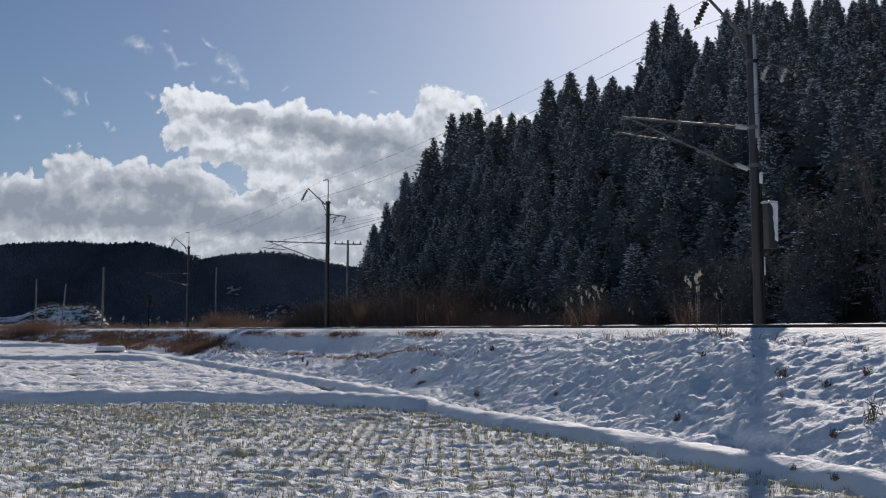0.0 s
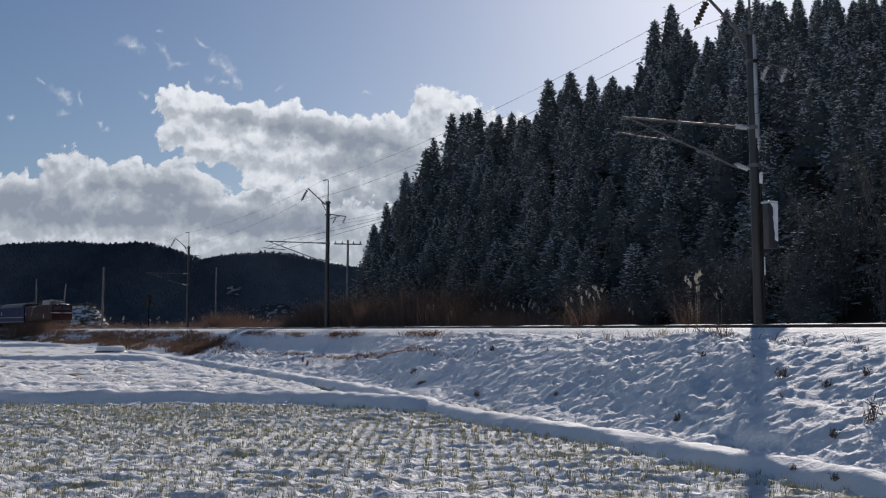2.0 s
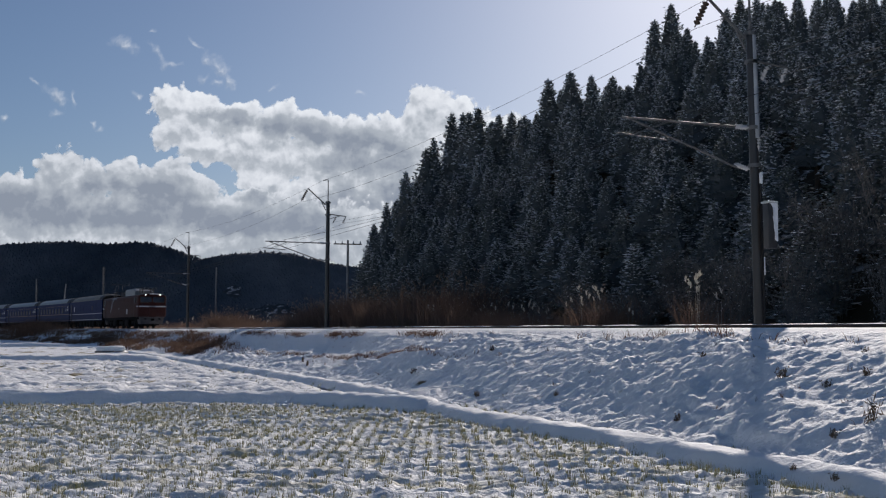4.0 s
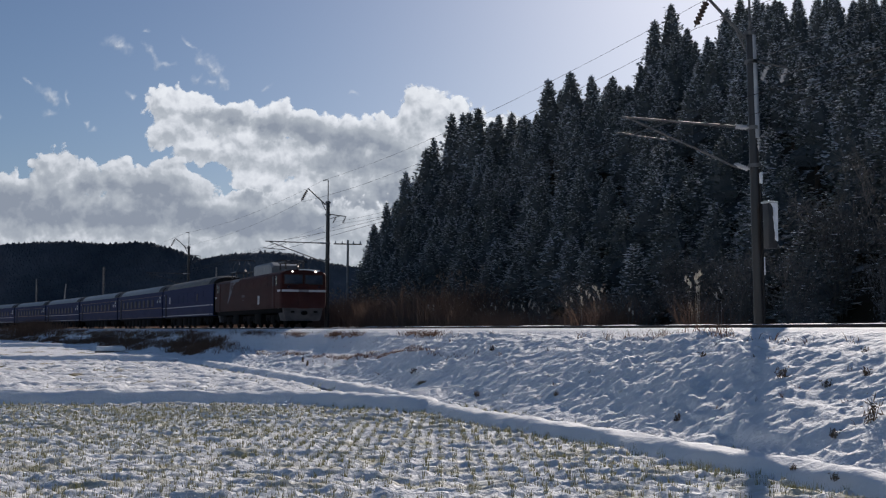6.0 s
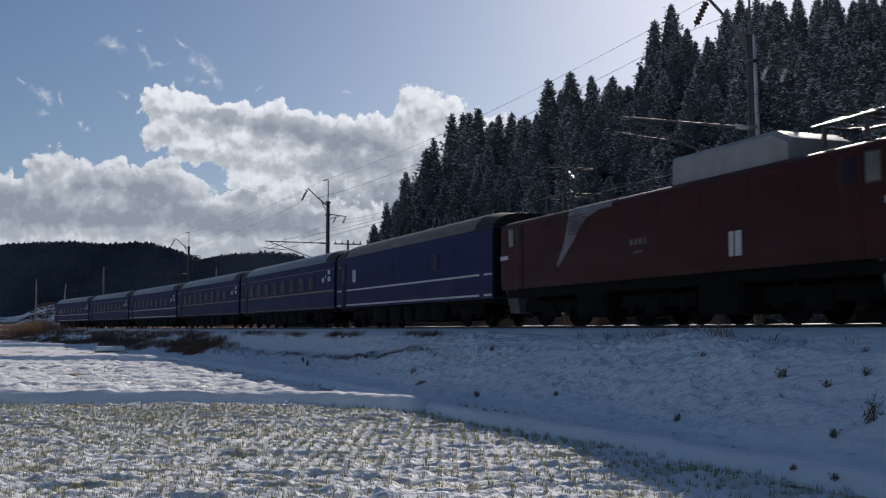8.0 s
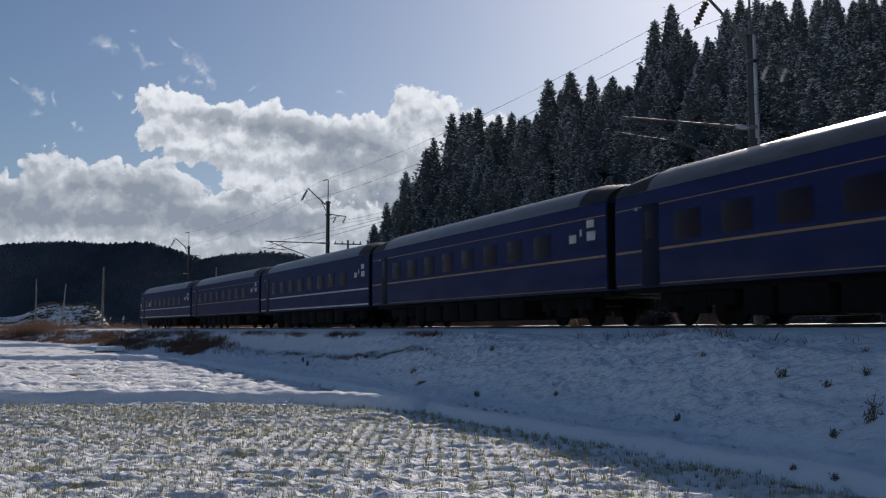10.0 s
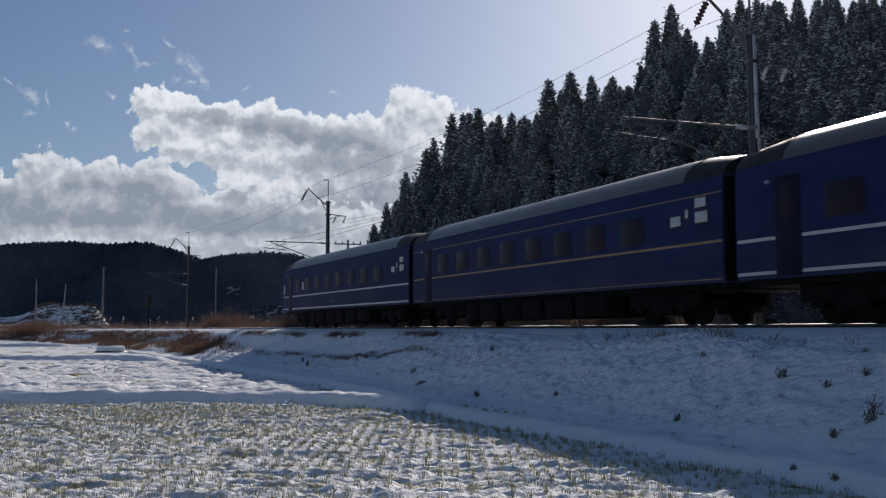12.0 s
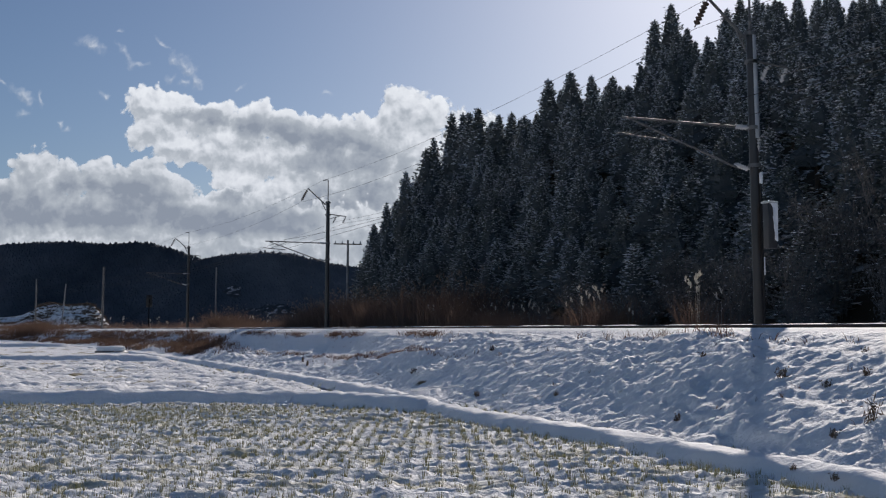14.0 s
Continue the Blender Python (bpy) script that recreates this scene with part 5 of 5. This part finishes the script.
    for z, h, mat in bands:
        for sd in (-1, 1):
            spans = ((-L + 0.05, -L + 1.33), (-L + 2.17, L - 0.05)) if style != "van" else ((-L + 0.05, -L + 0.83), (-L + 1.67, L - 1.1), (L - 0.7, L - 0.05))
            for a, b in spans:
                bm = bmesh.new()
                box(bm, ((a + b) / 2, sd * (half + 0.001), z), (b - a, 0.008, h))
                part("band", bm, mat, root, "white band" if mat is WHITE else "gold band")
    # windows
    if style == "van":
        for x in (4.2,):
            window(root, x, 2.45, 0.55, 0.55, half)
        for x in (-3.2, -1.4, 0.2, 2.8, 5.6):
            for sd in (-1, 1):
                bm = bmesh.new()
                for k in range(7):
                    box(bm, (x, sd * (half + 0.006), 2.15 + 0.12 * k), (1.1, 0.02, 0.07))
                part("louvre", bm, BLUE, root)
        logo(root, -L + 2.9, 2.42, 0.58, -half - 0.004)
    else:
        for k in range(8):
            window(root, -L + 3.40 + 1.93 * k, 2.37, 1.08, 0.68, half)
        window(root, L - 1.85, 2.46, 0.42, 0.24, half, (-1, 1), FROST)
        window(root, L - 1.38, 2.60, 0.12, 0.20, half, (-1, 1), FROST)
        window(root, L - 0.80, 2.48, 0.48, 0.26, half, (-1, 1), FROST)
        window(root, L - 0.84, 2.82, 0.42, 0.22, half, (-1, 1), FROST)
        if style == "rear":
            logo(root, -L + 4.37, 2.30, 0.42, -half - 0.004)
            bm = bmesh.new()
            for k in range(6):
                box(bm, (-L + 9.6 + 0.15 * k, -half - 0.003, 1.34), (0.09, 0.008, 0.08 if k > 2 else 0.04))
            part("lettering", bm, SLUSH, root, "small illegible lettering as plain bars")
            window(root, -L + 0.35, 2.2, 0.26, 0.5, half, (-1, 1), FROST)
    return root


def pantograph(root, x, up):
    bm = bmesh.new()
    rod(bm, (0, 0, 3.62), (0, 0, 4.05), 0.06, 0.05, 8)
    foot = mesh_of("insulator", bm, ROOFPOST)
    for y in (-0.55, 0.55):
        for a in (-0.6, 0.6):
            share("insulator", foot, root, Matrix.Translation((x + a, y, 0)))
    z0 = 4.08
    bm = bmesh.new()
    for y in (-0.6, 0.6):
        rod(bm, (x - 0.9, y, z0), (x + 0.9, y, z0), 0.03)
    for a in (-0.8, 0.8):
        rod(bm, (x + a, -0.6, z0), (x + a, 0.6, z0), 0.03)
    frame_part = part("pantograph", bm, MASTSTEEL, root, "raised pantograph" if up else "folded pantograph")
    zk, zt = (4.55, 5.0) if up else (4.16, 4.22)
    for sx in (-1, 1):
        knee = x + sx * (1.0 if up else 1.15)
        for y in (-0.5, 0.5):
            bm = bmesh.new()
            rod(bm, (x + sx * 0.45, y, z0), (knee, y * 0.8, zk), 0.022)
            rod(bm, (knee, y * 0.8, zk), (x + sx * 0.12, y * 0.6, zt), 0.018)
            part("arm", bm, MASTSTEEL, frame_part)
        bm = bmesh.new()
        rod(bm, (x + sx * 0.14, -0.85, zt), (x + sx * 0.14, 0.85, zt), 0.025)
        for y in (-1, 1):
            rod(bm, (x + sx * 0.14, 0.85 * y, zt), (x + sx * 0.14, 1.0 * y, zt - 0.12), 0.02)
        part("collector", bm, MASTSTEEL, frame_part, "copper-grey collector strip")


def locomotive():
    root = thing("electric_locomotive", "dark red electric locomotive with a white front band", "locomotive", "vehicles of the train")
    half, L = 1.44, 8.95
    full = side_profile(half, 1.18, 3.16, 3.51)
    bm = bmesh.new()

    def ring(x, k, low):
        return [(x, a * k, max(b, low)) for a, b in full]
    loft(bm, [ring(-L, 0.955, 1.18), ring(-L + 0.08, 0.985, 1.18), ring(-L + 0.3, 1.0, 1.18), ring(L - 0.3, 1.0, 1.18), ring(L - 0.08, 0.985, 1.18), ring(L, 0.955, 1.18)])
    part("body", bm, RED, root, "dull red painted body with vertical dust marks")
    bm = bmesh.new()
    box(bm, (0, 0, 1.05), (2 * L - 0.6, 2.6, 0.3), bevel=0.03)
    part("underframe", bm, UNDER, root)
    for x in (-6.0, 0.0, 6.0):
        bogie(root, x, 2.5, 0.56)
    for x in (-3.0, 3.0):
        bm = bmesh.new()
        box(bm, (x, 0, 0.64), (1.7, 2.5, 0.8), bevel=0.04)
        part("equipment_box", bm, UNDER, root)
    # roof
    bm = bmesh.new()
    loft(bm, [[(x, a, b) for a, b in ((-w, 3.4), (-w, h - 0.12), (-w + 0.14, h), (w - 0.14, h), (w, h - 0.12), (w, 3.4))] for x, w, h in ((0.7, 0.95, 4.16), (4.5, 0.95, 4.18), (5.0, 0.9, 3.95))])
    c = part("roof_cover", bm, GREYPAINT, root, "pale grey equipment cover on the roof")
    bm = bmesh.new()
    box(bm, (0.62, 0, 3.75), (0.3, 1.6, 0.42), bevel=0.03)
    part("intake", bm, RUBBER, c, "dark intake")
    bm = bmesh.new()
    for y in (-1.18, 1.18):
        rod(bm, (-L + 0.6, y, 3.35), (L - 0.6, y, 3.35), 0.025)
    part("gutter", bm, GREYPAINT, root, "pale rain gutter")
    bm = bmesh.new()
    rod(bm, (0, 0.3, 3.6), (0, 0.3, 4.05), 0.07, 0.05, 8)
    post = mesh_of("insulator_post", bm, ROOFPOST)
    for x in (-7.2, -5.0, -2.6, 7.0, 7.9):
        share("insulator_post", post, root, Matrix.Translation((x, 0, 0)))
    for a, b in ((-7.2, -0.5), (6.9, 7.9)):
        bm = bmesh.new()
        rod(bm, (a, 0.3, 4.08), (b, 0.3, 4.08), 0.02)
        part("busbar", bm, STEEL, root)
    pantograph(root, -6.6, True)
    pantograph(root, 6.3, False)
    # cab fronts
    for s in (-1, 1):
        X = s * (L + 0.004)
        for y in (-0.64, 0.64):
            bm = bmesh.new()
            box(bm, (X, y, 2.90), (0.03, 1.16, 0.60), bevel=0.012)
            w = part("windscreen", bm, RUBBER, root)
            bm = bmesh.new()
            box(bm, (X + s * 0.012, y, 2.90), (0.02, 1.04, 0.48), bevel=0.008)
            part("pane", bm, CABGLASS, w)
        for y in (-0.83, 0.83):
            bm = bmesh.new()
            box(bm, (X, y, 2.22), (0.02, 1.06, 0.13))
            part("band", bm, WHITE, root, "white front band")
        bm = bmesh.new()
        box(bm, (X, 0, 1.9), (0.06, 0.62, 1.5), bevel=0.02)
        e = part("end_door", bm, RED, root)
        bm = bmesh.new()
        box(bm, (X + s * 0.03, 0, 2.22), (0.014, 0.58, 0.13))
        part("band", bm, SLUSH, e, "grey band across the end door")
        for y in (-0.62, 0.62):
            bm = bmesh.new()
            rod(bm, (s * (L - 0.25), y * 1.18, 3.38), (s * (L + 0.06), y * 1.18, 3.38), 0.10, 0.10, 14)
            h = part("headlight", bm, RED, root)
            bm = bmesh.new()
            rod(bm, (s * (L + 0.03), y * 1.18, 3.38), (s * (L + 0.08), y * 1.18, 3.38), 0.042, 0.042, 14)
            part("lens", bm, LAMP if s > 0 else GLASS, h, "glowing headlight lens" if s > 0 else "unlit lens")
            bm = bmesh.new()
            rod(bm, (X, y * 1.55, 2.45), (X + s * 0.06, y * 1.55, 2.45), 0.08, 0.08, 12)
            part("marker_light", bm, GLASS, root)
            bm = bmesh.new()
            rod(bm, (s * (L - 0.1), y * 1.15, 0.95), (s * (L + 0.38), y * 1.15, 0.95), 0.06, 0.06, 8)
            part("buffer_hose", bm, UNDER, root)
        bm = bmesh.new()
        pts = [(-1.32, 1.2), (1.32, 1.2), (1.15, 0.42), (-1.15, 0.42)]
        loft(bm, [[(s * (L - 1.0), a, b) for a, b in pts], [(s * (L - 0.08), a * 0.94, b) for a, b in pts]])
        part("skirt", bm, SKIRTGREY, root, "grey front skirt")
        bm = bmesh.new()
        rod(bm, (s * (L - 0.3), 0, 0.88), (s * (L + 0.45), 0, 0.88), 0.13, 0.13)
        part("coupler", bm, UNDER, root)
        for sd in (-1, 1):
            bm = bmesh.new()
            box(bm, (s * (L - 1.55), sd * (half + 0.002), 2.2), (0.62, 0.025, 2.0), bevel=0.01)
            d = part("cab_door", bm, RED, root)
            bm = bmesh.new()
            box(bm, (s * (L - 1.55), sd * (half + 0.012), 2.83), (0.42, 0.02, 0.55), bevel=0.01)
            part("pane", bm, GLASS, d)
            window(root, s * (L - 0.95), 2.85, 0.36, 0.55, half, (sd,), SIDEGLASS)
    for x in (-5.2, -3.4, -1.6, 0.2, 2.0, 3.8, 5.4):
        for sd in (-1, 1):
            bm = bmesh.new()
            for k in range(8):
                box(bm, (x, sd * (half + 0.004), 2.62 + 0.07 * k), (1.15, 0.016, 0.04))
            part("louvre", bm, RED, root)
    for s in (-1, 1):
        for sd in (-1, 1):
            bm = bmesh.new()
            box(bm, (s * (L - 0.38), sd * (half + 0.002), 2.22), (0.62, 0.012, 0.13))
            part("band", bm, WHITE, root, "white band wrapped round the cab corner")
    bm = bmesh.new()
    patch = ((-2.2, 3.15), (-2.9, 3.0), (-3.3, 2.75), (-3.72, 2.35), (-4.2, 2.05), (-4.6, 1.72), (-4.76, 1.78), (-4.4, 2.2), (-4.2, 2.55), (-4.05, 2.9), (-3.95, 3.15))
    loft(bm, [[(x, -half - d, z) for x, z in patch] for d in (0.001, 0.012)])
    part("snow_streak", bm, SLUSH, root, "snow slid from the roof down the side")
    bm = bmesh.new()
    lip = full[2:6]
    rows = [[(x, a * 1.008 - 0.004, b + 0.014) for a, b in lip[:n]] + [(x, a * 0.985, b - 0.02) for a, b in lip[:n]][::-1] for x, n in ((-3.96, 4), (-3.5, 4), (-2.9, 4), (-2.2, 4), (-1.5, 4))]
    loft(bm, rows)
    part("snow_patch", bm, SLUSH, root, "thin snow lying on the roof edge")
    bm = bmesh.new()
    for k in range(9):
        y = -0.2 + 0.14 * k
        box(bm, (L - 0.07, y, 3.50 - 0.10 * max(0.0, abs(y) - 0.3)), (0.22, 0.16, 0.07), bevel=0.02)
    part("snow_lip", bm, SNOW_CLEAN, root, "snow packed along the cab roof edge")
    bm = bmesh.new()
    for k in range(4):
        box(bm, (-0.5 + 0.22 * k, -half - 0.003, 2.12), (0.15, 0.008, 0.16))
    box(bm, (-0.17, -half - 0.003, 1.86), (0.42, 0.008, 0.06))
    part("lettering", bm, SKIRTGREY, root, "small illegible lettering as plain bars")
    logo(root, 3.85, 1.76, 0.55, -half - 0.004)
    return root


def train():
    loco = locomotive()
    van = coach("van", 19.155, "blue generator van with white bands and a dirty roof")
    gold = coach("gold", 21.3, "blue sleeping coach with thin gold bands")
    white = coach("white", 21.3, "blue sleeping coach with two white bands")
    rear = coach("rear", 21.3, "blue rear sleeping coach with two white bands")
    gold_b, gold_c = copy_thing(gold, Matrix()), copy_thing(gold, Matrix())
    return [(loco, 9.3)] + [(ob, 18.6 - 2.145 + 21.3 * (k + 0.5) if k else 18.6 + 19.155 / 2) for k, ob in enumerate((van, gold, gold_b, white, gold_c, rear))]


def front_at(t):
    """How far up the line the train's front coupler is."""
    u = t - 7.5
    return -14.915 - 24.121 * u + 0.0265 * u * u


def vehicle_pose(s):
    ax, ay = line(s - 7.0)
    bx, by = line(s + 7.0)
    return pose(float(ax + bx) / 2, float(ay + by) / 2, RAIL, 0, 0, math.degrees(math.atan2(ay - by, ax - bx)))


def motions():
    for ob, back in TRAIN:
        walk(ob, [(t, vehicle_pose(front_at(t) + back)) for t in np.arange(0, 14.01, 0.5)])
    k = UNIT / 100
    walk(CLOUDS[0], [(t, Matrix.Translation((-4.5 * k * t, FAR, 1.75))) for t in (0, 7, 14)])
    walk(CLOUDS[1], [(t, Matrix.Translation((-4.3 * k * t, FAR - 100, 1.75))) for t in (0, 7, 14)])
    walk(CLOUDS[2], [(t, Matrix.Translation((-6.2 * k * t, FAR + 120, 1.75))) for t in (0, 7, 14)])


ground()
fields()
bunds()
bank()
hillside()
track()
CLOUDS = clouds()
distance()
forest()
grasses()
overhead_line()
weeds_and_sticks()
utility_pole(-8.4, 92, 9.65, 0, True)
utility_pole(-29.3, 135, 9.8, 0, False)
utility_pole(-69.3, 190, 10.05, 4, False)
signal()
culvert()
TRAIN = train()
stubble()
motions()
